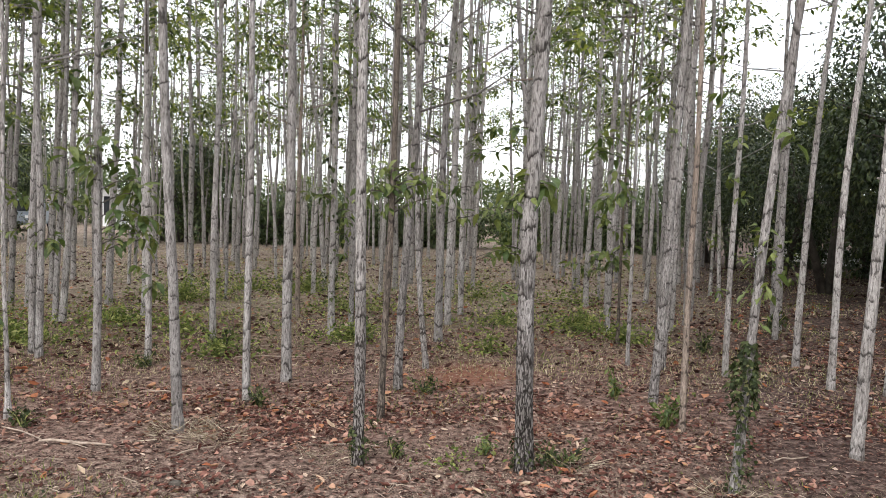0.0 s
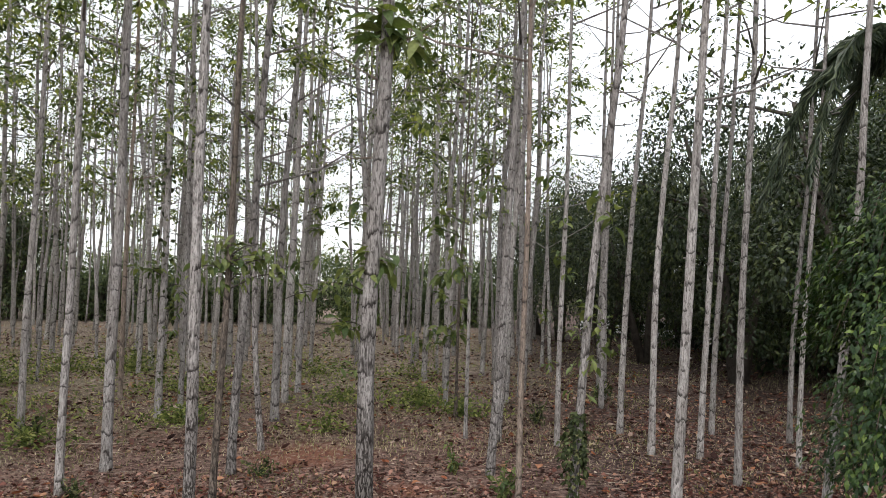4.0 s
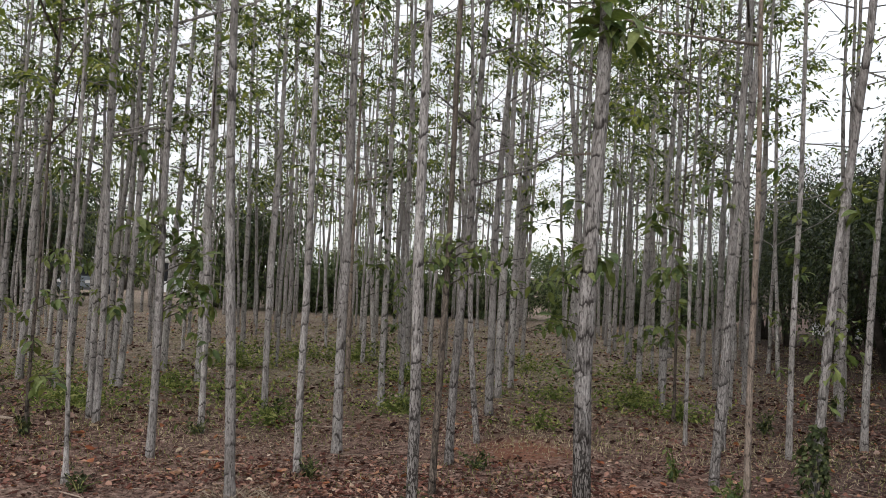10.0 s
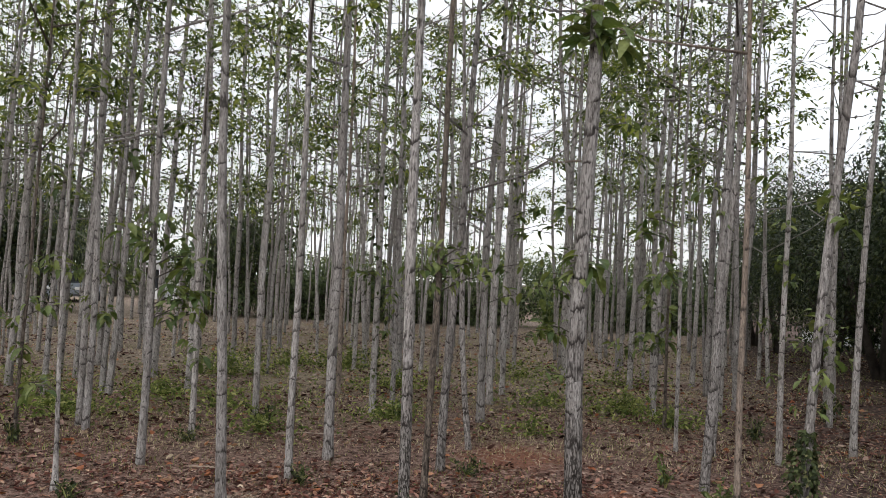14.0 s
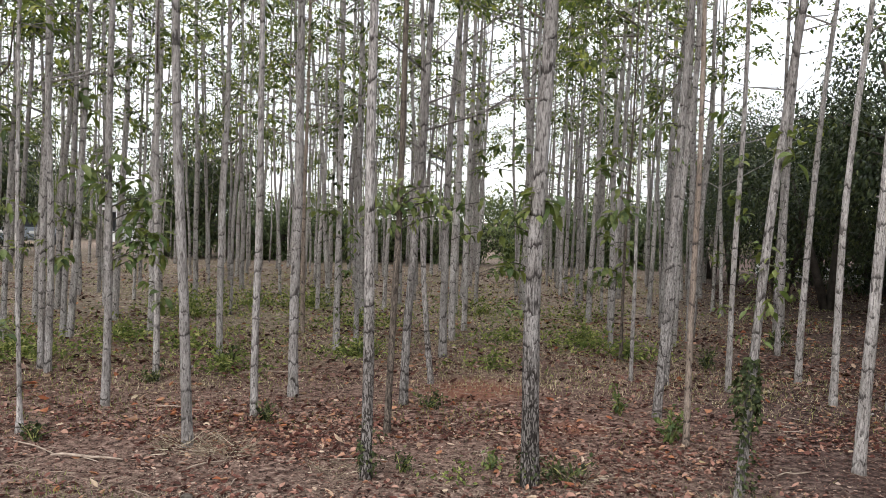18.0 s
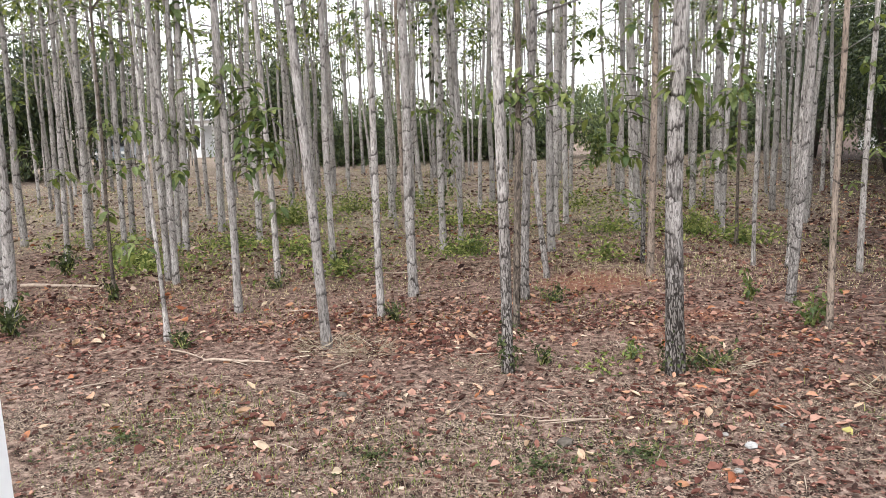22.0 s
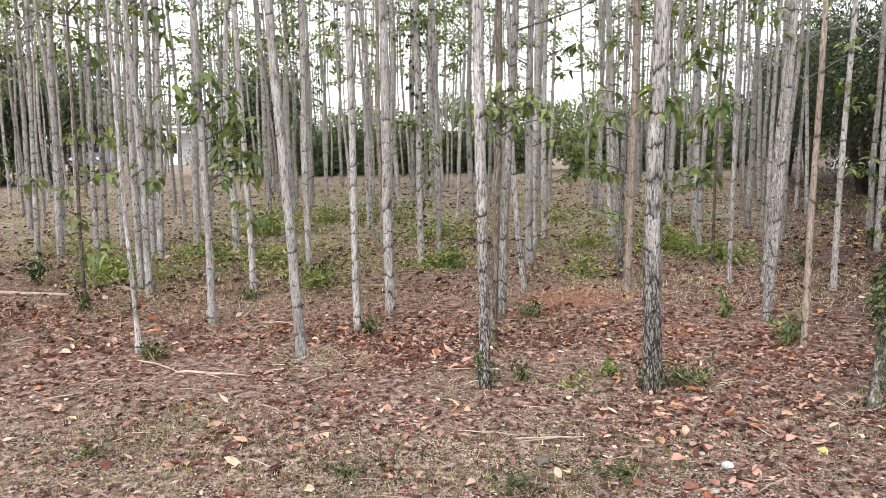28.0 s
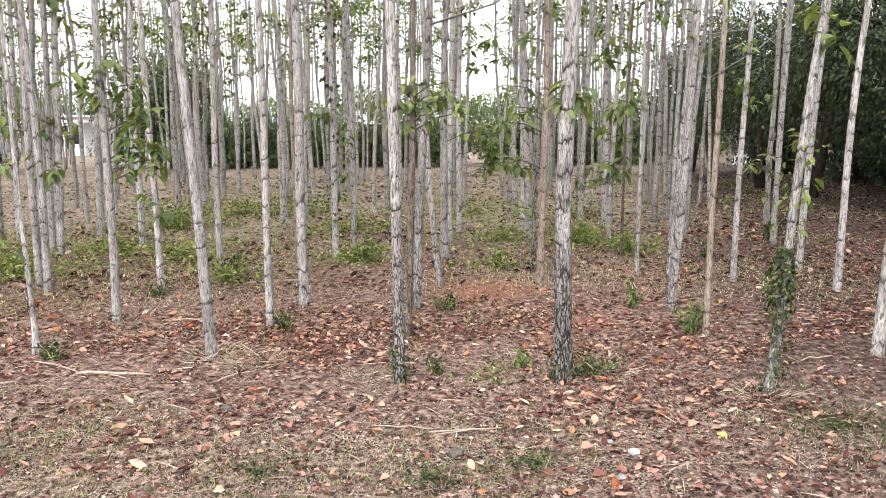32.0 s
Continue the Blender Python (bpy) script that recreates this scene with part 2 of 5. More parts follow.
LITTER_PALE = leaf_material("pale_fallen_leaf", [(0.0, (0.24, 0.08, 0.042)), (0.35, (0.34, 0.15, 0.08)), (0.65, (0.36, 0.23, 0.155)), (0.95, (0.46, 0.37, 0.28)), (1.0, (0.33, 0.3, 0.1))], 0.1, 0.6)
LEAF_PALM = leaf_material("palm_leaflet", [(0.0, (0.02, 0.032, 0.018)), (0.6, (0.042, 0.06, 0.033)), (1.0, (0.1, 0.12, 0.065))], 0.12, 0.4)
BARK_WARM = plain("bark_warm", (0.09, 0.068, 0.055), (0.2, 0.155, 0.125), 16, 0.9, 0.6)
SILVER = plain("silver_paint", (0.2, 0.23, 0.27), (0.26, 0.29, 0.33), 2, 0.3, 0.0)
STRAW = leaf_material("dry_grass", [(0.0, (0.09, 0.072, 0.052)), (0.5, (0.26, 0.208, 0.162)), (0.85, (0.4, 0.335, 0.265)), (1.0, (0.56, 0.49, 0.39))], 0.15, 0.8)
TWIG = leaf_material("twig_wood", [(0.0, (0.1, 0.075, 0.06)), (0.6, (0.2, 0.15, 0.115)), (1.0, (0.38, 0.32, 0.26))], 0.0, 0.9)
HAY = leaf_material("hay_grass", [(0.0, (0.17, 0.155, 0.085)), (0.5, (0.38, 0.335, 0.225)), (1.0, (0.62, 0.54, 0.42))], 0.25, 0.8)
WOOD_DEAD = plain("dead_wood", (0.16, 0.12, 0.095), (0.42, 0.34, 0.275), 22, 0.9, 0.6)
WHITE_PAINT = plain("white_paint", (0.68, 0.69, 0.70), (0.8, 0.8, 0.8), 3, 0.5, 0.1)
PALE_STONE = plain("pale_stone", (0.15, 0.14, 0.13), (0.3, 0.285, 0.27), 8, 0.85, 0.6)
GREY_PAPER = plain("grey_paper", (0.2, 0.2, 0.2), (0.42, 0.42, 0.41), 40, 0.85, 0.6)
ROOF_SHEET = plain("roof_sheet", (0.42, 0.44, 0.46), (0.6, 0.61, 0.62), 2, 0.5, 0.2)
GLASS_DARK = plain("dark_window", (0.02, 0.022, 0.025), (0.04, 0.042, 0.045), 2, 0.15, 0.0)


def ground_material():
    m, nt, b = nodes_of("woodland_ground")
    v = coords(nt)
    big, mid, fine, grit = noise_of(nt, v, 0.45, 4), noise_of(nt, v, 2.6, 5, 0.62), noise_of(nt, v, 16, 5, 0.65), noise_of(nt, v, 75, 3, 0.6)
    # near-black stops put contact shade between leaves and blades into the colour
    earth = ramp(nt, fine, [(0.36, (0.013, 0.009, 0.008)), (0.5, (0.125, 0.082, 0.067)), (0.68, (0.37, 0.27, 0.222))])
    straw = ramp(nt, grit, [(0.42, (0.02, 0.014, 0.012)), (0.66, (0.37, 0.285, 0.228))])
    moss = ramp(nt, grit, [(0.36, (0.05, 0.05, 0.024)), (0.66, (0.27, 0.25, 0.14))])
    litter = ramp(nt, fine, [(0.36, (0.022, 0.012, 0.01)), (0.5, (0.15, 0.082, 0.068)), (0.68, (0.36, 0.245, 0.205))])
    col = mixed(nt, ramp(nt, mid, [(0.42, (0, 0, 0)), (0.6, (1, 1, 1))]), earth, straw)
    sep = nt.nodes.new("ShaderNodeSeparateXYZ")
    nt.links.new(v, sep.inputs[0])
    # the strip of shed leaves between the verge and the first weeds
    strip = nt.nodes.new("ShaderNodeValToRGB")
    yy = math_node(nt, "ADD", sep.outputs["Y"], math_node(nt, "MULTIPLY", math_node(nt, "SUBTRACT", mid, 0.5), 3.5))
    els = strip.color_ramp.elements
    els[0].position, els[0].color = 0.14, (0, 0, 0, 1)
    els[1].position, els[1].color = 0.19, (1, 1, 1, 1)
    e = els.new(0.27)
    e.color = (1, 1, 1, 1)
    e = els.new(0.36)
    e.color = (0, 0, 0, 1)
    nt.links.new(math_node(nt, "DIVIDE", yy, 30.0), strip.inputs["Fac"])
    col = mixed(nt, math_node(nt, "MULTIPLY", strip.outputs["Color"], 0.5), col, litter)
    green = nt.nodes.new("ShaderNodeMapRange")
    green.inputs["From Min"].default_value, green.inputs["From Max"].default_value = 7.5, 11.0
    nt.links.new(yy, green.inputs["Value"])
    gm = math_node(nt, "MULTIPLY", green.outputs[0], ramp(nt, big, [(0.42, (0, 0, 0)), (0.62, (1, 1, 1))]))
    col = mixed(nt, math_node(nt, "MULTIPLY", gm, 0.6), col, moss)
    # pale trodden dust under back rows, with light lost to crowns painted in
    dust_and_light = nt.nodes.new("ShaderNodeMapRange")
    dust_and_light.inputs["From Min"].default_value, dust_and_light.inputs["From Max"].default_value = 9.0, 14.0
    nt.links.new(yy, dust_and_light.inputs["Value"])
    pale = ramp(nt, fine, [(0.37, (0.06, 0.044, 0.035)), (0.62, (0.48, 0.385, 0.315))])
    col = mixed(nt, math_node(nt, "MULTIPLY", dust_and_light.outputs[0], ramp(nt, mid, [(0.36, (0.1, 0.1, 0.1)), (0.6, (0.9, 0.9, 0.9))])), col, pale)
    # bare red earth
    for cx, cy, rad in ((0.45, 7.3, 0.66), (1.15, 6.0, 0.28), (0.75, 5.6, 0.22)):
        dx = math_node(nt, "SUBTRACT", sep.outputs["X"], cx)
        dy = math_node(nt, "MULTIPLY", math_node(nt, "SUBTRACT", sep.outputs["Y"], cy), 1.1)
        d = math_node(nt, "SQRT", math_node(nt, "ADD", math_node(nt, "MULTIPLY", dx, dx), math_node(nt, "MULTIPLY", dy, dy)))
        d = math_node(nt, "ADD", math_node(nt, "DIVIDE", d, rad), math_node(nt, "MULTIPLY", math_node(nt, "SUBTRACT", fine, 0.5), 1.6))
        soil = ramp(nt, grit, [(0.32, (0.13, 0.055, 0.035)), (0.7, (0.3, 0.135, 0.085))])
        col = mixed(nt, math_node(nt, "MULTIPLY", ramp(nt, d, [(0.4, (1, 1, 1)), (1.05, (0, 0, 0))]), 0.75), col, soil)
    dx, dy = math_node(nt, "SUBTRACT", sep.outputs["X"], 6.0), math_node(nt, "SUBTRACT", sep.outputs["Y"], 8.0)
    d = math_node(nt, "SQRT", math_node(nt, "ADD", math_node(nt, "MULTIPLY", dx, math_node(nt, "MULTIPLY", dx, 2.0)), math_node(nt, "MULTIPLY", dy, math_node(nt, "MULTIPLY", dy, 0.3))))
    d = math_node(nt, "ADD", d, math_node(nt, "MULTIPLY", math_node(nt, "SUBTRACT", fine, 0.5), 1.8))
    col = mixed(nt, math_node(nt, "MULTIPLY", ramp(nt, d, [(0.3, (1, 1, 1)), (0.9, (0, 0, 0))]), 0.12), col, (0.36, 0.29, 0.245))
    # darker earth of the track, with the wood's shade put into its colour
    track_shade = nt.nodes.new("ShaderNodeMapRange")
    track_shade.inputs["From Min"].default_value, track_shade.inputs["From Max"].default_value = -0.4, 1.4
    edge = math_node(nt, "ADD", sep.outputs["X"], math_node(nt, "SUBTRACT", math_node(nt, "MULTIPLY", math_node(nt, "SUBTRACT", big, 0.5), 3.0), math_node(nt, "MULTIPLY", sep.outputs["Y"], 0.3)))
    nt.links.new(edge, track_shade.inputs["Value"])
    shaded_earth = ramp(nt, fine, [(0.36, (0.014, 0.009, 0.008)), (0.52, (0.075, 0.05, 0.044)), (0.7, (0.2, 0.148, 0.128))])
    col = mixed(nt, math_node(nt, "MULTIPLY", track_shade.outputs[0], 0.9), col, shaded_earth)
    nt.links.new(col, b.inputs["Base Color"])
    b.inputs["Roughness"].default_value = 0.95
    b.inputs["Specular IOR Level"].default_value = 0.06
    bumped(nt, b, math_node(nt, "ADD", math_node(nt, "MULTIPLY", fine, 0.7), math_node(nt, "MULTIPLY", grit, 0.4)), 0.9, 0.03)
    return m


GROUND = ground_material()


# ---------- mesh helpers ----------
def mesh_of(name, verts, faces, mat, smooth=False):
    me = bpy.data.meshes.new(name)
    me.from_pydata(np.asarray(verts).tolist() if not isinstance(verts, list) else verts, [], np.asarray(faces).tolist() if not isinstance(faces, list) else faces)
    me.materials.append(mat)
    if smooth:
        me.polygons.foreach_set("use_smooth", [True] * len(me.polygons))
    me.update()
    return me


def part(name, me, parent, label=""):
    ob = new(name, me)
    ob.parent = parent
    if label:
        tagged(ob, label)
    return ob


def thing(name, x, y, z=0.0, turn=0.0):
    ob = new(name)
    ob.matrix_world = pose(x, y, z, 0, 0, turn)
    return ob


class Shape:
    """Collects tubes and leaves into one mesh."""

    def __init__(self):
        self.v, self.f, self.n = [], [], 0

    def put(self, verts, faces):
        self.v.append(np.asarray(verts, float))
        self.f.extend([tuple(int(i) + self.n for i in f) for f in faces])
        self.n += len(verts)

    def tube(self, pts, radii, sides=8, lump=0.0, rng=None):
        pts = [Vector(p) for p in pts]
        rings = []
        for i, p in enumerate(pts):
            d = (pts[min(i + 1, len(pts) - 1)] - pts[max(i - 1, 0)]).normalized()
            a = d.cross(Vector((0.3, 0.95, 0.1)) if abs(d.z) > 0.6 else Vector((0, 0, 1))).normalized()
            b = d.cross(a)
            for k in range(sides):
                w = 2 * math.pi * k / sides
                r = radii[i] * (1 + (rng.uniform(-lump, lump) if rng else 0))
                rings.append(p + a * (r * math.cos(w)) + b * (r * math.sin(w)))
        faces = []
        for i in range(len(pts) - 1):
            for k in range(sides):
                k2 = (k + 1) % sides
                faces.append((i * sides + k, i * sides + k2, (i + 1) * sides + k2, (i + 1) * sides + k))
        faces.append(tuple((len(pts) - 1) * sides + k for k in range(sides)))
        faces.append(tuple(sides - 1 - k for k in range(sides)))
        self.put([tuple(q) for q in rings], faces)

    def mesh(self, name, mat, smooth=False):
        return mesh_of(name, np.concatenate(self.v).tolist(), self.f, mat, smooth)


LEAF_V = np.array([(0, 0, 0), (-0.5, 0.42, 0.10), (0, 0.46, 0), (0.5, 0.42, 0.10), (0, 1, -0.16)], float)
LEAF_F = [(0, 2, 1), (1, 2, 4), (0, 3, 2), (2, 3, 4)]
BROAD_V = np.array([(0, 0, 0), (0, 0.3, 0.02), (0, 0.65, -0.05), (0, 1, -0.26), (-0.34, 0.18, 0.06), (-0.5, 0.44, 0.06), (-0.33, 0.75, -0.07), (0.34, 0.18, 0.06), (0.5, 0.44, 0.06), (0.33, 0.75, -0.07)], float)
BROAD_F = [(0, 1, 5, 4), (1, 2, 6, 5), (2, 3, 6), (0, 7, 8, 1), (1, 8, 9, 2), (2, 9, 3)]
DIAMOND_V = np.array([(0, 0, 0), (-0.5, 0.45, 0.06), (0, 1, -0.08), (0.5, 0.45, 0.06)], float)
DIAMOND_F = [(0, 3, 1), (1, 3, 2)]
LITTER_V = np.array([(0, 0, 0.02), (-0.42, 0.3, 0.16), (0, 0.33, 0.0), (0.42, 0.3, 0.12), (-0.4, 0.68, 0.2), (0, 0.7, 0.05), (0.4, 0.68, 0.14), (0, 1, 0.2)], float)
CURL_V = np.array([(0, 0, 0.1), (-0.3, 0.3, 0.26), (0.05, 0.33, 0.0), (0.3, 0.28, 0.3), (-0.26, 0.7, 0.34), (-0.04, 0.7, 0.08), (0.34, 0.62, 0.22), (0.1, 1, 0.32)], float)
FOLD_V = np.array([(0, 0, 0), (-0.5, 0.36, 0.3), (0.02, 0.3, 0.02), (0.34, 0.2, 0.02), (-0.36, 0.72, 0.24), (0.06, 0.74, 0.03), (0.5, 0.56, 0.05), (0.12, 0.98, -0.02)], float)
LITTER_F = [(0, 2, 1), (0, 3, 2), (1, 2, 5, 4), (2, 3, 6, 5), (4, 5, 7), (5, 6, 7)]
BLADE_V = np.array([(-0.5, 0, 0), (0.5, 0, 0), (0, 0.35, 1)], float)
BLADE_F = [(0, 1, 2)]


def scatter(template, faces, pos, along, up, length, width):
    """Copies of a small template: along is each one's own lengthwise way, up its upper side."""
    pos, along, up = (np.asarray(q, float) for q in (pos, along, up))
    along = along / np.linalg.norm(along, axis=1, keepdims=True)
    side = np.cross(along, up)
    side /= np.linalg.norm(side, axis=1, keepdims=True) + 1e-9
    top = np.cross(side, along)
    t = template
    v = (pos[:, None] + side[:, None] * (t[None, :, 0:1] * np.asarray(width)[:, None, None])
         + along[:, None] * (t[None, :, 1:2] * np.asarray(length)[:, None, None]) + top[:, None] * (t[None, :, 2:3] * np.asarray(length)[:, None, None]))
    n = len(pos)
    out = []
    for f in faces:
        out.append(np.array(f)[None] + (np.arange(n) * len(t))[:, None])
    fs = [tuple(r) for a in out for r in a.tolist()]
    return v.reshape(-1, 3), fs


def unit(rng, n):
    d = rng.normal(size=(n, 3))
    return d / np.linalg.norm(d, axis=1, keepdims=True)


def bunch(sh, rng, at, n, size, spread=0.06, droop=0.5, broad=False):
    """A whorl of drooping leaves at a twig's end."""
    a = rng.uniform(0, 2 * np.pi, n)
    along = np.stack([np.cos(a), np.sin(a), rng.uniform(-droop - 0.4, 0.35, n)], 1)
    up = np.stack([rng.normal(0, 0.35, n), rng.normal(0, 0.35, n), np.ones(n)], 1)
    ln = size * rng.uniform(0.65, 1.15, n)
    pos = np.asarray(at)[None] + along * 0.02 + rng.normal(0, spread, (n, 3))
    sh.put(*scatter(BROAD_V if broad else LEAF_V, BROAD_F if broad else LEAF_F, pos, along, up, ln, ln * rng.uniform(0.36, 0.48, n)))


# ---------- ground ----------
def spaced(lo, a, b, hi, step):
    core = list(np.arange(a, b + step, step))
    out, d, x = [], step, a
    while x > lo:
        d *= 1.35
        x -= d
        out.append(x)
    out.reverse()
    tail, d, x = [], step, core[-1]
    while x < hi:
        d *= 1.35
        x += d
        tail.append(x)
    return out + core + tail


gx, gy = spaced(-900, -9, 9, 900, 0.16), spaced(-900, 1.5, 17, 900, 0.16)


def ground_z(x, y):
    fade = max(0.0, 1 - max(abs(x) - 12, y - 24, -y, 0) / 6)
    return fade * (0.028 * noise.noise((x * 1.3, y * 1.3, 3)) + 0.045 * noise.noise((x * 0.4, y * 0.4, 9)))


gv = [(x, y, ground_z(x, y)) for y in gy for x in gx]
gf = [(j * len(gx) + i, j * len(gx) + i + 1, (j + 1) * len(gx) + i + 1, (j + 1) * len(gx) + i) for j in range(len(gy) - 1) for i in range(len(gx) - 1)]
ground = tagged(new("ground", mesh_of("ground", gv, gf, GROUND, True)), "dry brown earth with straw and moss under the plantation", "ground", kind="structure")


# ---------- plantation trees ----------
def stem_points(lean, bow, zt, height, rng, wiggle=0.02):
    pts = []
    steps = [0, 0.06, 0.14, 0.3, 0.5, 0.75, 1.0, 1.3, 1.6, 1.9, 2.2, 2.6, 3.0, 3.5, 4.0, 4.7, 5.5, 6.4, 7.4, 8.5, 9.6, 10.8]
    px, py = rng.uniform(0, 6, 2)
    for z in [s for s in steps if s < height] + [height]:
        s = min(z / zt, 1.0)
        c = 4 * s * (1 - s)
        zz = z if z <= zt else zt + (z - zt) * 0.8
        w = wiggle * min(1, z)
        pts.append((lean[0] * zz + bow[0] * c + w * math.sin(1.7 * z + px), lean[1] * zz + bow[1] * c + w * math.sin(1.5 * z + py), z - (0.05 if z == 0 else 0)))
    return pts


def stem_mesh(pts, r, height, rng, mat, sides=10, flare=1.22):
    sh = Shape()
    radii = []
    if r < 0.018:
        flare = 2.4
    for p in pts:
        z = max(p[2], 0)
        radii.append(r * (1 + (flare - 1) * math.exp(-z / 0.09)) * max(0.2, 1.05 - 0.88 * z / height) * rng.uniform(0.97, 1.04))
    sh.tube(pts, radii, sides, 0.035, rng)
    # stubs of shed side shoots
    for z in np.arange(0.35, height * 0.6, 0.3):
        z += rng.uniform(-0.14, 0.14)
        p, a = at_height(pts, z), rng.uniform(0, 2 * math.pi)
        d = np.array([math.cos(a), math.sin(a), rng.uniform(0.1, 0.7)])
        w = r * max(0.2, 1.05 - 0.88 * z / height)
        sh.tube([p + d * w * 0.6, p + d * (w + rng.uniform(0.006, 0.02))], [0.3 * w, 0.16 * w], 5)
    return sh, radii


def at_height(pts, z):
    for a, b in zip(pts, pts[1:]):
        if b[2] >= z:
            k = (z - a[2]) / max(b[2] - a[2], 1e-6)
            return np.array([a[i] + (b[i] - a[i]) * k for i in range(3)])
    return np.array(pts[-1])


def spray(leaves, rng, at, n, size, wide, fine=False):
    """A tier of foliage at a limb's end: many narrow leaves in a flat, uneven cloud, tips hanging."""
    a = rng.uniform(0, 2 * np.pi, n)
    rho = wide * np.sqrt(rng.uniform(0, 1, n)) * (0.75 + 0.4 * np.sin(3 * a + rng.uniform(0, 6)))
    pos = np.asarray(at)[None] + np.stack([np.cos(a) * rho, np.sin(a) * rho, rng.normal(0.02, 0.06, n) - 0.35 * rho * rho / wide], 1)
    b = a + rng.normal(0, 0.9, n)
    along = np.stack([np.cos(b), np.sin(b), rng.uniform(-1.1, 0.25, n)], 1)
    up = np.stack([rng.normal(0, 0.4, n), rng.normal(0, 0.4, n), np.ones(n)], 1)
    ln = size * rng.uniform(0.6, 1.25, n)
    leaves.put(*scatter(LEAF_V if fine else DIAMOND_V, LEAF_F if fine else DIAMOND_F, pos, along, up, ln, ln * rng.uniform(0.34, 0.5, n)))


def crown_into(wood, leaves, rng, pts, height, z0, n_limbs, n_leaf, size, fine=False):
    """Thin rising limbs from z0 to the top, some bare, most with one to three tiers of foliage."""
    for i in range(n_limbs):
        z = z0 + (height - z0) * ((i + rng.uniform(0, 0.8)) / n_limbs)
        p = at_height(pts, z)
        a = rng.uniform(0, 2 * math.pi)
        reach = rng.uniform(0.5, 1.5) * (1.15 - 0.5 * (z - z0) / (height - z0))
        rise = rng.uniform(0.15, 0.8)
        q = p + np.array([math.cos(a) * reach, math.sin(a) * reach, rise * reach])
        m = (p + q) / 2 + np.array([rng.normal(0, 0.03), rng.normal(0, 0.03), -0.06 * reach])
        wood.tube([p, m, q], [0.012, 0.008, 0.004], 4)
        bare = rng.random() < 0.16
        for k in range(1 + int(rng.random() < 0.4)):
            s = p + (q - p) * (1.0 if k == 0 else rng.uniform(0.45, 0.9))
            w = a + rng.choice((-1, 1)) * rng.uniform(0.4, 1.2)
            e = s + np.array([math.cos(w), math.sin(w), rng.uniform(-0.1, 0.35)]) * rng.uniform(0.15, 0.4)
            wood.tube([s, e], [0.005, 0.0025], 3)
            for v in (-0.5, 0.6):
                wood.tube([s + (e - s) * 0.6, e + np.array([math.cos(w + v), math.sin(w + v), 0.1]) * 0.16], [0.003, 0.0015], 3)
            if not bare:
                spray(leaves, rng, e, int(n_leaf * rng.uniform(0.5, 1.4)), size, rng.uniform(0.2, 0.38), fine)
    spray(leaves, rng, pts[-1], n_leaf, size, 0.25, fine)


TREE_LABEL = {0: "slender plantation tree with smooth pale grey bark and sparse leaves",
              1: "slender plantation tree with fissured grey-brown bark",
              3: "thin plantation tree with dark brown furrowed bark",
              4: "slender plantation tree with peeling tan bark",
              2: "plantation tree with pale bark broken by black cracks near its foot"}
placed, stems = [], []
counter = [0]


def near_tree(x, y, r, lean, bow, zt, kind):
    counter[0] += 1
    rng = np.random.default_rng(100 + counter[0])
    height = rng.uniform(7.8, 9.6) * (0.8 if r < 0.024 else 1)
    tree = thing("plantation_tree", x, y, ground_z(x, y))
    pts = stem_points(lean, bow, zt, height, rng, 0.008)
    wood, _ = stem_mesh(pts, r, height, rng, BARK[kind], 12)
    leaves = Shape()
    if x > 0.8:
        crown_into(wood, leaves, rng, pts, height, rng.uniform(2.6, 3.6), 12, 30, 0.095, True)
    else:
        crown_into(wood, leaves, rng, pts, height, rng.uniform(2.2, 3.2) if y > 6.5 else 3.5, 13, 58, 0.095, True)
    part("trunk", wood.mesh("trunk", BARK[kind], True), tree)
    part("crown", leaves.mesh("crown", LEAF), tree)
    tagged(tree, TREE_LABEL[kind], "tree", "plantation trees")
    placed.append((x, y))
    stems.append((x, y, tree, pts))


near_tree(1.81, 4.43, 0.027, (0.076, -0.031), (-0.015, 0.006), 3.0, 1)
near_tree(0.64, 4.69, 0.053, (0.013, -0.002), (-0.028, 0.004), 2.8, 2)
near_tree(-0.37, 4.78, 0.035, (-0.004, -0.000), (0.002, 0.000), 2.8, 2)
near_tree(3.90, 4.87, 0.031, (0.063, -0.050), (0.020, -0.016), 3.0, 0)
near_tree(2.87, 5.07, 0.039, (0.039, -0.022), (-0.008, 0.004), 3.3, 0)
near_tree(-1.65, 5.36, 0.036, (-0.035, -0.011), (-0.012, -0.004), 2.9, 0)
near_tree(-2.90, 5.54, 0.016, (-0.010, -0.005), (0.000, 0.000), 2.9, 0)
near_tree(1.88, 5.57, 0.023, (0.004, -0.001), (0.008, -0.003), 2.8, 4)
near_tree(-0.30, 5.84, 0.026, (0.024, 0.001), (0.005, 0.000), 3.1, 3)
near_tree(3.91, 5.91, 0.032, (0.022, -0.015), (-0.014, 0.009), 3.4, 0)
near_tree(-4.52, 6.14, 0.048, (0.035, 0.024), (0.016, 0.011), 2.5, 0)
near_tree(-1.40, 6.26, 0.030, (0.006, 0.001), (-0.005, -0.001), 3.1, 0)
near_tree(-2.63, 6.34, 0.033, (0.007, 0.003), (0.002, 0.001), 3.1, 0)
near_tree(1.90, 6.38, 0.036, (0.047, -0.014), (0.004, -0.001), 2.8, 1)
near_tree(4.88, 6.42, 0.025, (0.044, -0.033), (-0.030, 0.023), 3.2, 0)
near_tree(-0.21, 6.74, 0.037, (0.052, 0.002), (-0.023, -0.001), 2.3, 1)
near_tree(-3.98, 6.86, 0.016, (0.024, 0.013), (-0.013, -0.007), 1.3, 3)
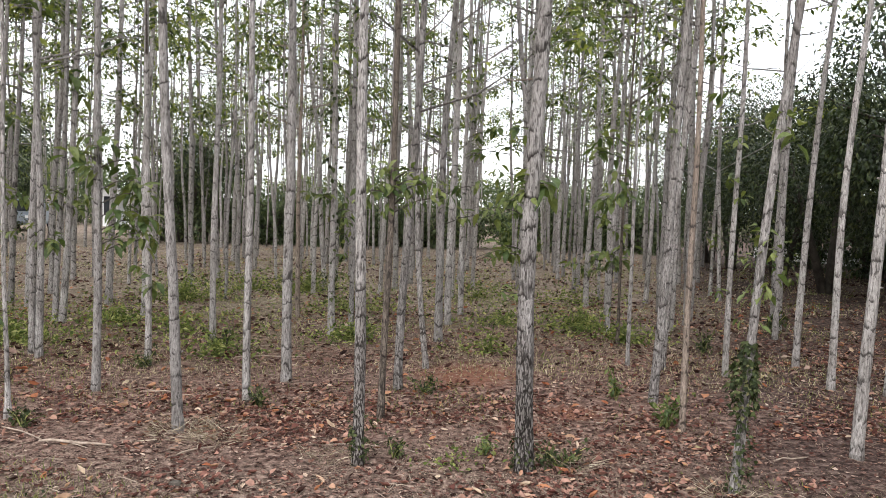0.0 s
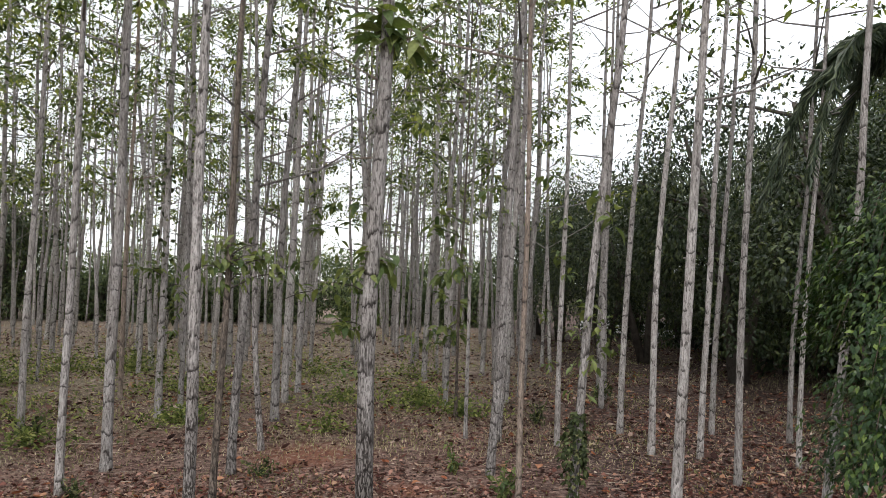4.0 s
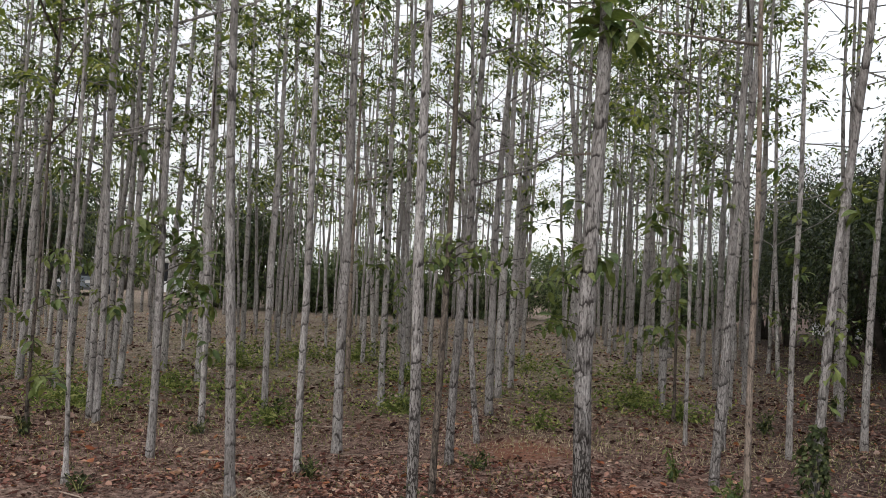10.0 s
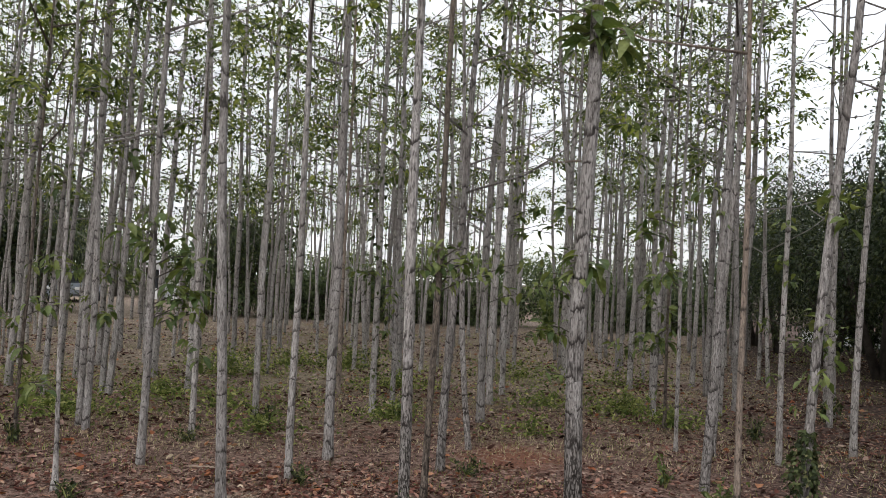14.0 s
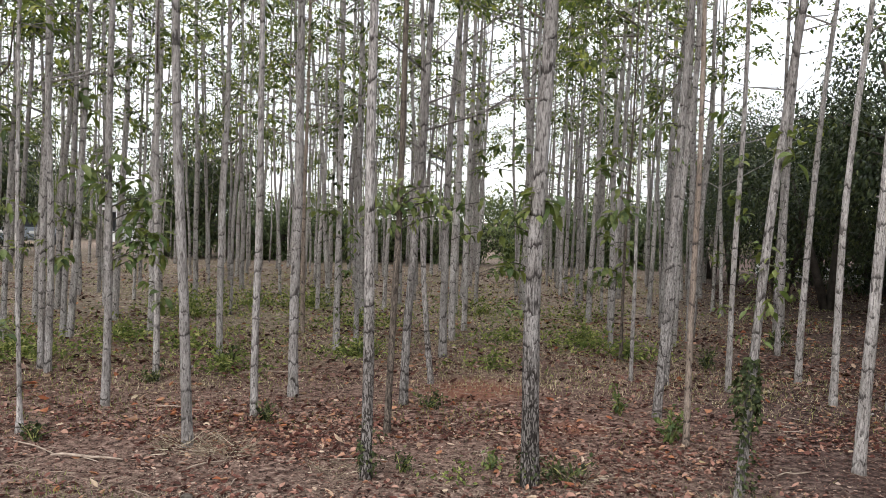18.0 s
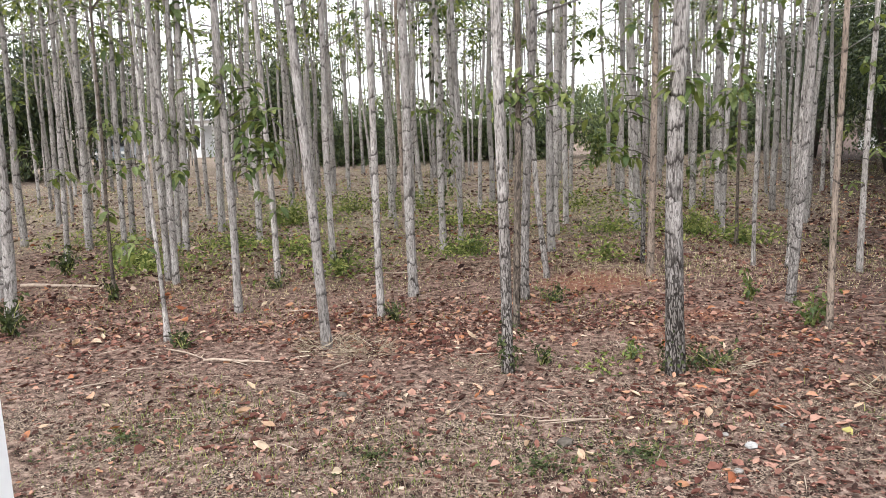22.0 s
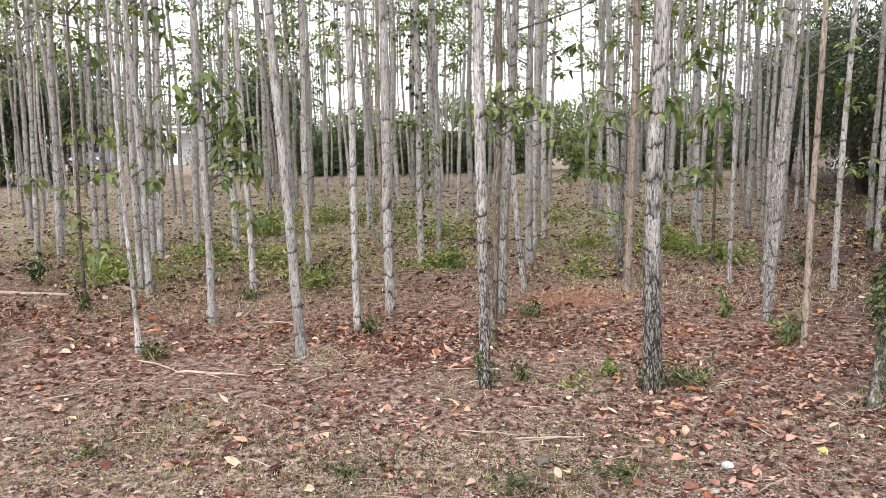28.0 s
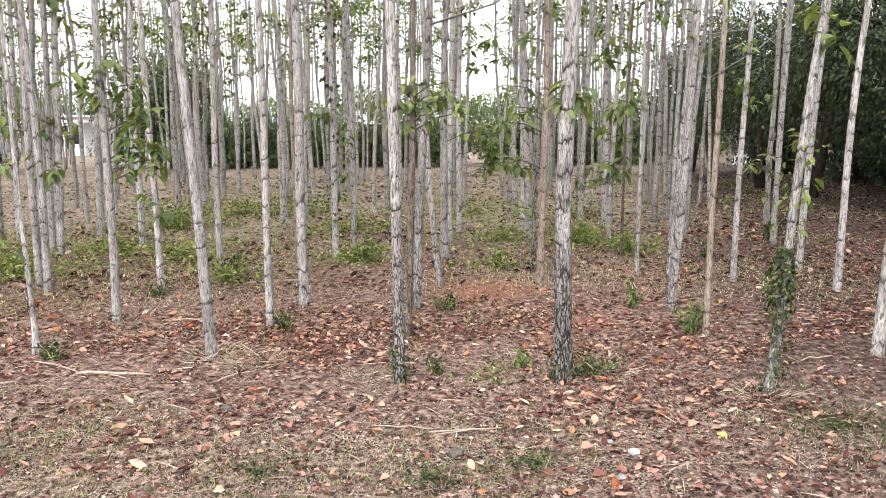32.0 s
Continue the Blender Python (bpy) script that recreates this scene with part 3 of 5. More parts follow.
near_tree(4.17, 6.92, 0.031, (0.039, -0.024), (-0.019, 0.011), 3.9, 0)
near_tree(-1.22, 7.01, 0.044, (0.005, 0.001), (-0.006, -0.001), 3.3, 0)
near_tree(-5.23, 7.07, 0.027, (0.022, 0.016), (0.019, 0.013), 1.4, 0)
near_tree(3.76, 7.12, 0.034, (0.042, -0.022), (-0.043, 0.023), 3.9, 0)
near_tree(-2.61, 7.44, 0.030, (-0.008, -0.003), (0.010, 0.003), 3.4, 0)
near_tree(0.99, 7.45, 0.032, (0.019, -0.004), (-0.005, 0.001), 1.8, 4)
near_tree(5.55, 7.45, 0.029, (0.046, -0.034), (-0.029, 0.022), 2.7, 0)
near_tree(2.95, 7.57, 0.028, (0.015, -0.006), (-0.006, 0.002), 2.5, 0)
near_tree(-3.71, 7.59, 0.035, (-0.003, -0.001), (0.012, 0.005), 2.5, 0)
near_tree(0.03, 7.60, 0.028, (-0.056, 0.000), (-0.042, 0.000), 2.0, 1)
near_tree(-3.87, 7.77, 0.034, (0.017, 0.008), (-0.002, -0.001), 3.5, 0)
near_tree(2.38, 7.77, 0.037, (0.061, -0.019), (-0.016, 0.005), 2.5, 1)
near_tree(2.07, 7.88, 0.020, (0.009, -0.002), (-0.012, 0.003), 3.1, 0)
near_tree(4.89, 7.89, 0.032, (0.047, -0.029), (-0.023, 0.014), 3.4, 0)
near_tree(3.86, 8.03, 0.035, (0.051, -0.024), (-0.042, 0.020), 3.9, 0)
near_tree(1.03, 8.11, 0.023, (0.011, -0.002), (0.007, -0.001), 1.6, 2)
near_tree(-2.28, 8.44, 0.034, (0.015, 0.004), (-0.007, -0.002), 3.7, 0)
near_tree(-5.54, 8.77, 0.030, (0.042, 0.025), (0.000, 0.000), 2.9, 0)
near_tree(0.16, 9.12, 0.047, (0.026, -0.000), (-0.043, 0.001), 3.9, 0)
near_tree(2.29, 9.21, 0.017, (0.017, -0.004), (-0.018, 0.005), 2.3, 3)
near_tree(-1.12, 9.35, 0.041, (0.002, 0.000), (-0.005, -0.001), 3.9, 0)
near_tree(-5.26, 9.62, 0.035, (0.036, 0.020), (-0.013, -0.007), 3.9, 0)
near_tree(-4.58, 9.72, 0.036, (0.036, 0.017), (0.009, 0.004), 3.9, 0)
near_tree(4.40, 9.73, 0.035, (0.023, -0.010), (-0.023, 0.010), 3.9, 0)
near_tree(-4.50, 9.74, 0.044, (0.049, 0.021), (0.010, 0.004), 3.1, 0)
near_tree(-0.93, 9.80, 0.032, (-0.003, -0.000), (0.004, 0.000), 4.0, 0)
near_tree(2.35, 10.04, 0.033, (0.036, -0.008), (-0.021, 0.005), 2.4, 0)
near_tree(3.22, 10.17, 0.030, (0.021, -0.007), (0.001, -0.000), 2.4, 0)
near_tree(4.74, 10.38, 0.034, (0.006, -0.003), (-0.023, 0.010), 4.3, 0)
near_tree(0.30, 10.46, 0.046, (0.022, -0.001), (-0.024, 0.001), 2.7, 0)
near_tree(-7.23, 10.58, 0.049, (0.017, 0.011), (-0.005, -0.003), 3.3, 0)
near_tree(-1.76, 10.72, 0.031, (0.004, 0.001), (-0.009, -0.001), 2.4, 4)
near_tree(-5.58, 11.03, 0.042, (0.042, 0.020), (-0.024, -0.011), 2.5, 0)
near_tree(0.50, 11.30, 0.041, (0.010, -0.000), (-0.011, 0.000), 4.0, 0)
near_tree(-6.05, 11.45, 0.043, (0.039, 0.019), (-0.009, -0.005), 3.3, 0)
near_tree(-4.76, 11.76, 0.053, (0.041, 0.015), (-0.006, -0.002), 2.9, 0)
near_tree(2.58, 12.62, 0.046, (0.032, -0.006), (-0.008, 0.002), 3.0, 0)
near_tree(-7.98, 12.74, 0.044, (0.026, 0.016), (0.006, 0.004), 3.1, 0)
near_tree(3.72, 13.19, 0.039, (0.028, -0.008), (0.006, -0.002), 3.6, 0)
near_tree(0.86, 14.80, 0.038, (0.035, -0.002), (-0.013, 0.001), 3.4, 0)

# the rest of the rows, from seven patterns
patterns = []
for i in range(7):
    rng = np.random.default_rng(500 + i)
    height = 7.2 + 0.45 * i
    tree = thing("plantation_tree", 0, 40 + i, 0)
    pts = stem_points((rng.uniform(-0.012, 0.03), rng.uniform(-0.02, 0.02)), (rng.uniform(-0.05, 0.05), 0), 3.5, height, rng, 0.025)
    wood, _ = stem_mesh(pts, 0.026 + 0.004 * i, height, rng, BARK[0], 8)
    leaves = Shape()
    crown_into(wood, leaves, rng, pts, height, rng.uniform(1.9, 2.7), 12, 60, 0.105)
    part("trunk", wood.mesh("trunk", BARK[0], True), tree)
    part("crown", leaves.mesh("crown", LEAF), tree)
    tagged(tree, TREE_LABEL[0], "tree", "plantation trees")
    patterns.append(tree)

SLOPE = math.tan(radians(5))
rng = np.random.default_rng(7)
spots = []
for k in range(-15, 5):
    for n in range(0, 20):
        y = 4.6 + 1.12 * n + rng.uniform(-0.28, 0.28)
        x = -0.8 + 1.2 * k + y * SLOPE + rng.normal(0, 0.07 if k in (0, 1) else 0.12)
        if rng.random() < (0.17 if x > -6 else 0.4) or (y < 9.4 and -5.2 < x < 6) or y < 4.2:
            continue
        if x < -9 and y < 8 or y > 17 and (abs(x / y + 0.4) < 0.019 or abs(x / y + 0.517) < 0.01):
            continue
        if y > 9 and abs(x - 0.098 * y + 0.25) < 0.45:
            continue
        if any((x - a) ** 2 + (y - b) ** 2 < 0.5 for a, b in placed):
            continue
        spots.append((x, y))
for n in range(18):
    y = 10.5 + 13.0 * rng.random()
    x = y * rng.uniform(0.14, 0.36)
    if all((x - a) ** 2 + (y - b) ** 2 > 0.25 for a, b in placed + spots):
        spots.append((x, y))
spots.sort(key=lambda s: math.hypot(*s))
used = 0
for x, y in spots:
    m = pose(x, y, ground_z(x, y), rng.normal(0, 0.8), rng.normal(0.8, 0.9), rng.uniform(-25, 25) + 180 * rng.integers(0, 2))
    src = patterns[int(rng.integers(0, 7))]
    if used < 7:
        src = patterns[used]
        src.matrix_world = m
    else:
        copy_thing(src, m)
    used += 1


# the farthest rows, too many and too thin to tell apart
rng = np.random.default_rng(17)
far = thing("far_plantation_trees", 0, 0)
far_wood, far_leaves = Shape(), Shape()
for k in range(-18, 6):
    for n in range(0, 7):
        y = 26.9 + 1.15 * n + rng.uniform(-0.3, 0.3)
        x = -0.8 + 1.2 * k + y * SLOPE + rng.normal(0, 0.15)
        if rng.random() < 0.12 or abs(x - 0.098 * y + 0.25) < 0.5 or abs(x / y + 0.4) < 0.019 or abs(x / y + 0.517) < 0.01:
            continue
        h = rng.uniform(6, 8.5)
        lx = rng.normal(0.015, 0.015)
        pts = [(x + lx * z + 0.05 * math.sin(z + k), y, z) for z in (-0.05, 0.4, 1.2, 2.2, 3.4, 5.0, h)]
        far_wood.tube(pts, [0.034, 0.032, 0.03, 0.028, 0.026, 0.02, 0.01], 6)
        for i in range(12):
            z = 2.2 + (h - 2.2) * rng.uniform(0, 1) ** 1.15
            a = rng.uniform(0, 2 * math.pi)
            spray(far_leaves, rng, (x + math.cos(a) * 0.6, y + math.sin(a) * 0.6, z), 30, 0.12, 0.34)
tagged(part("trunks", far_wood.mesh("trunks", BARK[0], True), far), kind="stuff")
tagged(part("crowns", far_leaves.mesh("crowns", LEAF), far), kind="stuff")
tagged(far, "distant rows of slender pale plantation trees", "trees", kind="stuff")

# ---------- dense dark wood along the track ----------
def dense_tree(name, seed, height, spread, z_low, n_leaf, leaf, mat, stems=3):
    rng = np.random.default_rng(seed)
    tree = thing(name, 0, 0)
    wood = Shape()
    lobes = []
    for i in range(stems):
        a = 2 * math.pi * i / stems + rng.uniform(-0.4, 0.4)
        tip = np.array([math.cos(a) * spread * 0.55, math.sin(a) * spread * 0.55, height * rng.uniform(0.6, 0.85)])
        mid = tip * np.array([0.35, 0.35, 0.45]) + rng.normal(0, 0.1, 3)
        wood.tube([(0.06 * math.cos(a), 0.06 * math.sin(a), -0.05), mid, tip], [0.11, 0.075, 0.03], 7, 0.08, rng)
        for j in range(5):
            p = mid + (tip - mid) * rng.uniform(0, 1)
            w = rng.uniform(0, 2 * math.pi)
            q = p + np.array([math.cos(w), math.sin(w), rng.uniform(-0.1, 0.5)]) * spread * rng.uniform(0.3, 0.6)
            wood.tube([p, (p + q) / 2 + rng.normal(0, 0.05, 3), q], [0.035, 0.022, 0.01], 5)
            lobes.append((q, spread * rng.uniform(0.3, 0.5)))
        lobes.append((tip, spread * 0.5))
    for j in range(16):
        w = rng.uniform(0, 2 * math.pi)
        z = rng.uniform(z_low, height * 0.92)
        rr = spread * math.sqrt(max(0.1, 1 - ((z - height * 0.45) / (height * 0.62)) ** 2)) * rng.uniform(0.55, 0.95)
        lobes.append((np.array([math.cos(w) * rr, math.sin(w) * rr, z]), spread * rng.uniform(0.28, 0.45)))
    per = n_leaf // len(lobes)
    leaves = Shape()
    for c, rad in lobes:
        d = unit(rng, per)
        rho = rad * rng.uniform(0.35, 1.0, per) ** 0.5
        pos = c + d * rho[:, None] * np.array([1, 1, 0.85])
        keep = pos[:, 2] > z_low * 0.6
        pos, d = pos[keep], d[keep]
        n = len(pos)
        along = d * 0.6 + rng.normal(0, 0.5, (n, 3)) + np.array([0, 0, -0.55])
        up = d + rng.normal(0, 0.35, (n, 3)) + np.array([0, 0, 0.5])
        ln = leaf * rng.uniform(0.7, 1.3, n)
        leaves.put(*scatter(DIAMOND_V, DIAMOND_F, pos, along, up, ln, ln * 0.42))
    part("trunk", wood.mesh("trunk", BARK_DARK, True), tree)
    part("crown", leaves.mesh("crown", mat), tree)
    return tree


woods = [tagged(dense_tree("broadleaf_tree", 40 + i, 4.8 + 0.5 * i, 2.0 + 0.15 * i, 0.9, 20000, 0.093, LEAF_DARK), "dense dark green broadleaf tree beside the earth track", "tree", "trees along the track") for i in range(3)]
rng = np.random.default_rng(11)
for i in range(15):
    row = i % 2
    x, y = 8.3 + 2.6 * row + rng.uniform(-0.4, 0.4), 3.3 + 1.5 * i + rng.uniform(-0.4, 0.4)
    # trees under y 7.5 stand out of view, kept to block sky light
    x += max(0, y - 14) * 0.06 + (2.6 if y < 7.5 else 0)
    m = pose(x, y, 0, 0, 0, rng.uniform(0, 360)) @ Matrix.Scale((1.08 if x > 0.56 * y else 0.9) * rng.uniform(0.88, 1.08), 4)
    if i < 3:
        woods[i].matrix_world = m
        continue
    copy_thing(woods[i % 3], m)

# shrubs added as dark fill to close bright gaps below the crowns
under = tagged(dense_tree("shrub", 48, 2.2, 1.7, 0.05, 2800, 0.16, LEAF_DARK, 4), "dark green shrub added to fill bright gaps under the tall trees", "shrub", "shrubs in the wood")
for i in range(20):
    y = 3.0 + 2.2 * (i % 10)
    m = pose((13.4 if i < 10 else 11.0) + rng.uniform(-0.6, 0.6) + max(0, y - 14) * 0.08, y, 0, 0, 0, rng.uniform(0, 360))
    if i == 0:
        under.matrix_world = m
    else:
        copy_thing(under, m)

# larger trees added behind the wood to block the sky and darken its inside
for i in range(6):
    y = 2.5 + 4.0 * i + rng.uniform(-0.6, 0.6)
    m = pose(16.8 + rng.uniform(-0.8, 0.8) + max(0, y - 14) * 0.1, y, 0, 0, 0, rng.uniform(0, 360)) @ Matrix.Scale(1.6, 4)
    big = copy_thing(woods[i % 3], m)
    big.matrix_basis = m

# ---------- hedge behind the clearing ----------
hedges = [tagged(dense_tree("hedge_tree", 60 + i, (1.9, 4.9, 4.9)[i], (1.6, 2.1, 2.1)[i], 0.1, (3000, 5200, 3600)[i], (0.16, 0.16, 0.2)[i], (LEAF_HEDGE, LEAF_DARK, LEAF_HEDGE)[i]), "bushy dark green tree behind the plantation", "tree", "trees behind the plantation") for i in range(3)]
used = 0


def hedge(kind, x, y, size=1.0):
    global used
    m = pose(x, y, 0, 0, 0, rng.uniform(0, 360)) @ Matrix.Scale(size * rng.uniform(0.85, 1.15), 4)
    if used < 3:
        hedges[used].matrix_world = m
    else:
        copy_thing(hedges[kind], m)
    used += 1


# near line behind the last row, broken where the house and the car show
for i in range(26):
    slope = -0.34 + 0.026 * i
    y = 29.0 + rng.uniform(-0.5, 0.9)
    if abs(slope - 0.09) > 0.02:
        hedge(0, slope * y, y)
for i in range(7):
    y = 25.5 + rng.uniform(-0.6, 1.2)
    hedge(1, (-0.80 + 0.038 * i) * y, y, 0.95)
# far line takes the paler leaf, so haze is put into its colour
for i in range(24):
    slope = -0.55 + 0.045 * i
    y = 44.5 + rng.uniform(-1.5, 3.0)
    hedge(2, slope * y, y, 0.8)
for i in range(8):
    m = pose(-38 + 2.3 * i + rng.uniform(-0.6, 0.6), 47.5 + rng.uniform(-1.5, 2.5), 0, 0, 0, rng.uniform(0, 360)) @ Matrix.Scale(1.35 * rng.uniform(0.85, 1.1), 4)
    tall = copy_thing(hedges[1], m)
    tall.matrix_basis = m
    tagged(tall, "tall dark broadleaf tree behind the plantation", "tree", "trees behind the plantation")


# three unseen trees beside the viewpoint, enlarged to shade the ground on the right
for w in woods:
    w.matrix_world = w.matrix_world @ Matrix.Scale(1.4, 4)


# ---------- low sprouts on the stems ----------
def sprout(tx, ty, at, n, size):
    x, y, tree, pts = min(stems, key=lambda s: (s[0] - tx) ** 2 + (s[1] - ty) ** 2)
    rng = np.random.default_rng(int(abs(at[0] * 1000) + abs(at[2] * 777)))
    q = np.array(at, float)
    # real depth: sprouts stand out to the front or back of the stem as well
    p = at_height(pts, max(0.1, q[2] - 0.25 * abs(q[0]) - 0.03))
    twig, leaves = Shape(), Shape()
    m = (p + q) / 2 + np.array([0, 0, 0.03])
    twig.tube([p, m, q], [0.006, 0.0045, 0.003], 4)
    bunch(leaves, rng, q, n + 3, size * (1.05 if n > 6 else 0.95), 0.035, 0.8, True)
    if np.linalg.norm(q - p) > 0.25:
        bunch(leaves, rng, m, max(3, n // 2 + 2), size * 0.8, 0.03, 0.6, True)
    s = tagged(part("sprout", leaves.mesh("sprout", LEAF_LOW), tree, "large drooping green leaves on a low shoot"), kind="stuff")
    part("twig", twig.mesh("twig", BARK_DARK), s)


sprout(-5.54, 8.77, (0.08, 0.05, 1.11), 9, 0.15)
sprout(-5.54, 8.77, (-0.00, -0.00, 1.04), 5, 0.12)
sprout(-3.71, 7.59, (0.11, 0.05, 1.14), 10, 0.15)
sprout(-3.71, 7.59, (0.05, 0.02, 1.10), 5, 0.12)
sprout(-3.71, 7.59, (-0.04, -0.02, 1.27), 4, 0.1)
sprout(-3.98, 6.86, (-0.03, -0.02, 1.09), 6, 0.11)
sprout(-3.98, 6.86, (0.00, 0.00, 0.83), 8, 0.14)
sprout(-3.98, 6.86, (0.09, 0.05, 0.52), 6, 0.13)
sprout(-3.98, 6.86, (0.19, 0.10, 0.53), 6, 0.13)
sprout(-3.98, 6.86, (0.34, 0.18, 1.23), 5, 0.1)
sprout(-3.98, 6.86, (0.03, 0.02, 1.25), 6, 0.12)
sprout(-5.58, 11.03, (-0.09, -0.04, 1.58), 7, 0.17)
sprout(-5.58, 11.03, (0.01, 0.01, 1.60), 7, 0.17)
sprout(-5.58, 11.03, (-0.33, -0.16, 1.66), 5, 0.14)
sprout(-5.58, 11.03, (-0.56, -0.27, 1.63), 5, 0.14)
sprout(-4.50, 9.74, (0.12, 0.05, 1.46), 9, 0.17)
sprout(-4.50, 9.74, (0.07, 0.03, 1.64), 6, 0.15)
sprout(-4.50, 9.74, (0.23, 0.10, 1.57), 4, 0.14)
sprout(-2.63, 6.34, (-0.13, -0.05, 1.90), 8, 0.14)
sprout(-2.63, 6.34, (-0.02, -0.01, 1.79), 9, 0.15)
sprout(-2.63, 6.34, (0.10, 0.04, 2.03), 8, 0.14)
sprout(-2.63, 6.34, (0.22, 0.08, 1.86), 8, 0.14)
sprout(-2.63, 6.34, (0.26, 0.09, 1.70), 9, 0.15)
sprout(-2.63, 6.34, (0.33, 0.12, 1.61), 7, 0.14)
sprout(-2.63, 6.34, (0.16, 0.06, 1.45), 9, 0.13)
sprout(-2.63, 6.34, (0.24, 0.09, 1.34), 9, 0.13)
sprout(-2.63, 6.34, (0.34, 0.12, 1.40), 8, 0.13)
sprout(-2.63, 6.34, (0.11, 0.04, 1.22), 8, 0.12)
sprout(-2.63, 6.34, (0.37, 0.14, 1.23), 6, 0.12)
sprout(-2.63, 6.34, (-0.06, -0.02, 2.04), 6, 0.13)
sprout(-2.63, 6.34, (0.04, 0.01, 1.95), 6, 0.13)
sprout(-2.63, 6.34, (0.32, 0.12, 1.28), 6, 0.12)
sprout(-2.61, 7.44, (0.04, 0.01, 0.80), 9, 0.14)
sprout(-2.61, 7.44, (-0.08, -0.02, 0.94), 4, 0.1)
sprout(-7.23, 10.58, (0.05, 0.03, 1.38), 6, 0.16)
sprout(-7.23, 10.58, (0.16, 0.10, 1.31), 6, 0.15)
sprout(-7.23, 10.58, (-0.00, -0.00, 2.11), 7, 0.17)
sprout(-7.23, 10.58, (0.11, 0.07, 2.03), 6, 0.16)
sprout(0.64, 4.69, (0.06, -0.01, 1.73), 9, 0.15)
sprout(0.64, 4.69, (0.01, -0.00, 1.73), 6, 0.13)
sprout(0.64, 4.69, (-0.03, 0.00, 3.11), 10, 0.17)
sprout(0.64, 4.69, (0.05, -0.01, 3.16), 10, 0.18)
sprout(0.64, 4.69, (0.14, -0.02, 3.09), 8, 0.16)
sprout(0.64, 4.69, (0.22, -0.03, 3.10), 7, 0.15)
sprout(0.64, 4.69, (0.02, -0.00, 3.24), 12, 0.18)
sprout(0.99, 7.45, (-0.20, 0.04, 1.12), 8, 0.14)
sprout(0.99, 7.45, (-0.29, 0.05, 1.20), 7, 0.14)
sprout(0.99, 7.45, (-0.16, 0.03, 1.61), 6, 0.14)
sprout(0.99, 7.45, (-0.25, 0.05, 0.75), 6, 0.12)
sprout(0.99, 7.45, (-0.24, 0.04, 1.69), 7, 0.14)
sprout(0.99, 7.45, (-0.36, 0.07, 1.56), 5, 0.13)
sprout(0.99, 7.45, (-0.11, 0.02, 2.31), 8, 0.14)
sprout(0.99, 7.45, (-0.32, 0.06, 1.89), 6, 0.13)
sprout(0.16, 9.12, (0.47, -0.03, 1.50), 3, 0.2)
sprout(0.16, 9.12, (0.43, -0.03, 1.84), 5, 0.16)
sprout(2.35, 10.04, (0.01, -0.00, 0.94), 9, 0.17)
sprout(2.35, 10.04, (-0.07, 0.02, 1.06), 8, 0.16)
sprout(2.35, 10.04, (0.11, -0.03, 0.96), 8, 0.16)
sprout(2.35, 10.04, (-0.14, 0.04, 0.82), 6, 0.15)
sprout(2.35, 10.04, (0.22, -0.06, 1.10), 6, 0.15)
sprout(2.35, 10.04, (-0.07, 0.02, 1.47), 6, 0.16)
sprout(2.35, 10.04, (0.12, -0.03, 1.33), 7, 0.16)
sprout(2.07, 7.88, (-0.19, 0.06, 1.70), 8, 0.15)
sprout(2.07, 7.88, (-0.11, 0.04, 1.78), 8, 0.15)
sprout(2.07, 7.88, (-0.15, 0.05, 1.94), 6, 0.14)
sprout(2.07, 7.88, (-0.29, 0.09, 1.68), 6, 0.14)
sprout(2.07, 7.88, (-0.40, 0.13, 2.16), 7, 0.15)
sprout(2.07, 7.88, (-0.34, 0.11, 2.31), 7, 0.15)
sprout(-0.30, 5.84, (0.03, -0.00, 1.73), 9, 0.1)
sprout(-0.30, 5.84, (-0.07, 0.00, 1.72), 8, 0.1)
sprout(-0.30, 5.84, (0.13, -0.00, 1.75), 9, 0.1)
sprout(-0.30, 5.84, (0.23, -0.00, 1.79), 8, 0.1)
sprout(-0.30, 5.84, (0.35, -0.00, 1.77), 7, 0.09)
sprout(-0.30, 5.84, (0.43, -0.00, 1.67), 7, 0.09)
sprout(-0.30, 5.84, (-0.13, 0.00, 1.70), 6, 0.09)
sprout(-0.30, 5.84, (0.07, -0.00, 1.87), 7, 0.1)
sprout(-0.30, 5.84, (0.17, -0.00, 1.65), 7, 0.1)
sprout(-0.30, 5.84, (0.01, -0.00, 1.60), 6, 0.1)
sprout(-0.30, 5.84, (0.27, -0.00, 1.87), 6, 0.1)
sprout(-0.30, 5.84, (-0.01, 0.00, 1.83), 6, 0.1)
sprout(-1.12, 9.35, (0.05, 0.00, 1.72), 7, 0.16)
sprout(-1.12, 9.35, (-0.12, -0.01, 1.69), 6, 0.15)
sprout(-1.12, 9.35, (-0.25, -0.02, 1.69), 5, 0.14)
sprout(-1.12, 9.35, (0.14, 0.01, 1.23), 7, 0.1)
sprout(-1.12, 9.35, (0.11, 0.01, 0.96), 6, 0.1)
sprout(-1.12, 9.35, (0.15, 0.01, 1.42), 7, 0.1)
sprout(-1.12, 9.35, (0.12, 0.01, 0.76), 6, 0.1)
sprout(-1.12, 9.35, (0.18, 0.01, 1.52), 5, 0.12)
sprout(2.95, 7.57, (-0.13, 0.05, 1.36), 6, 0.1)
sprout(2.95, 7.57, (0.12, -0.05, 1.18), 5, 0.1)
sprout(2.95, 7.57, (-0.08, 0.03, 0.83), 6, 0.1)
sprout(2.95, 7.57, (-0.01, 0.00, 1.94), 6, 0.12)
sprout(2.95, 7.57, (0.07, -0.03, 1.72), 6, 0.12)
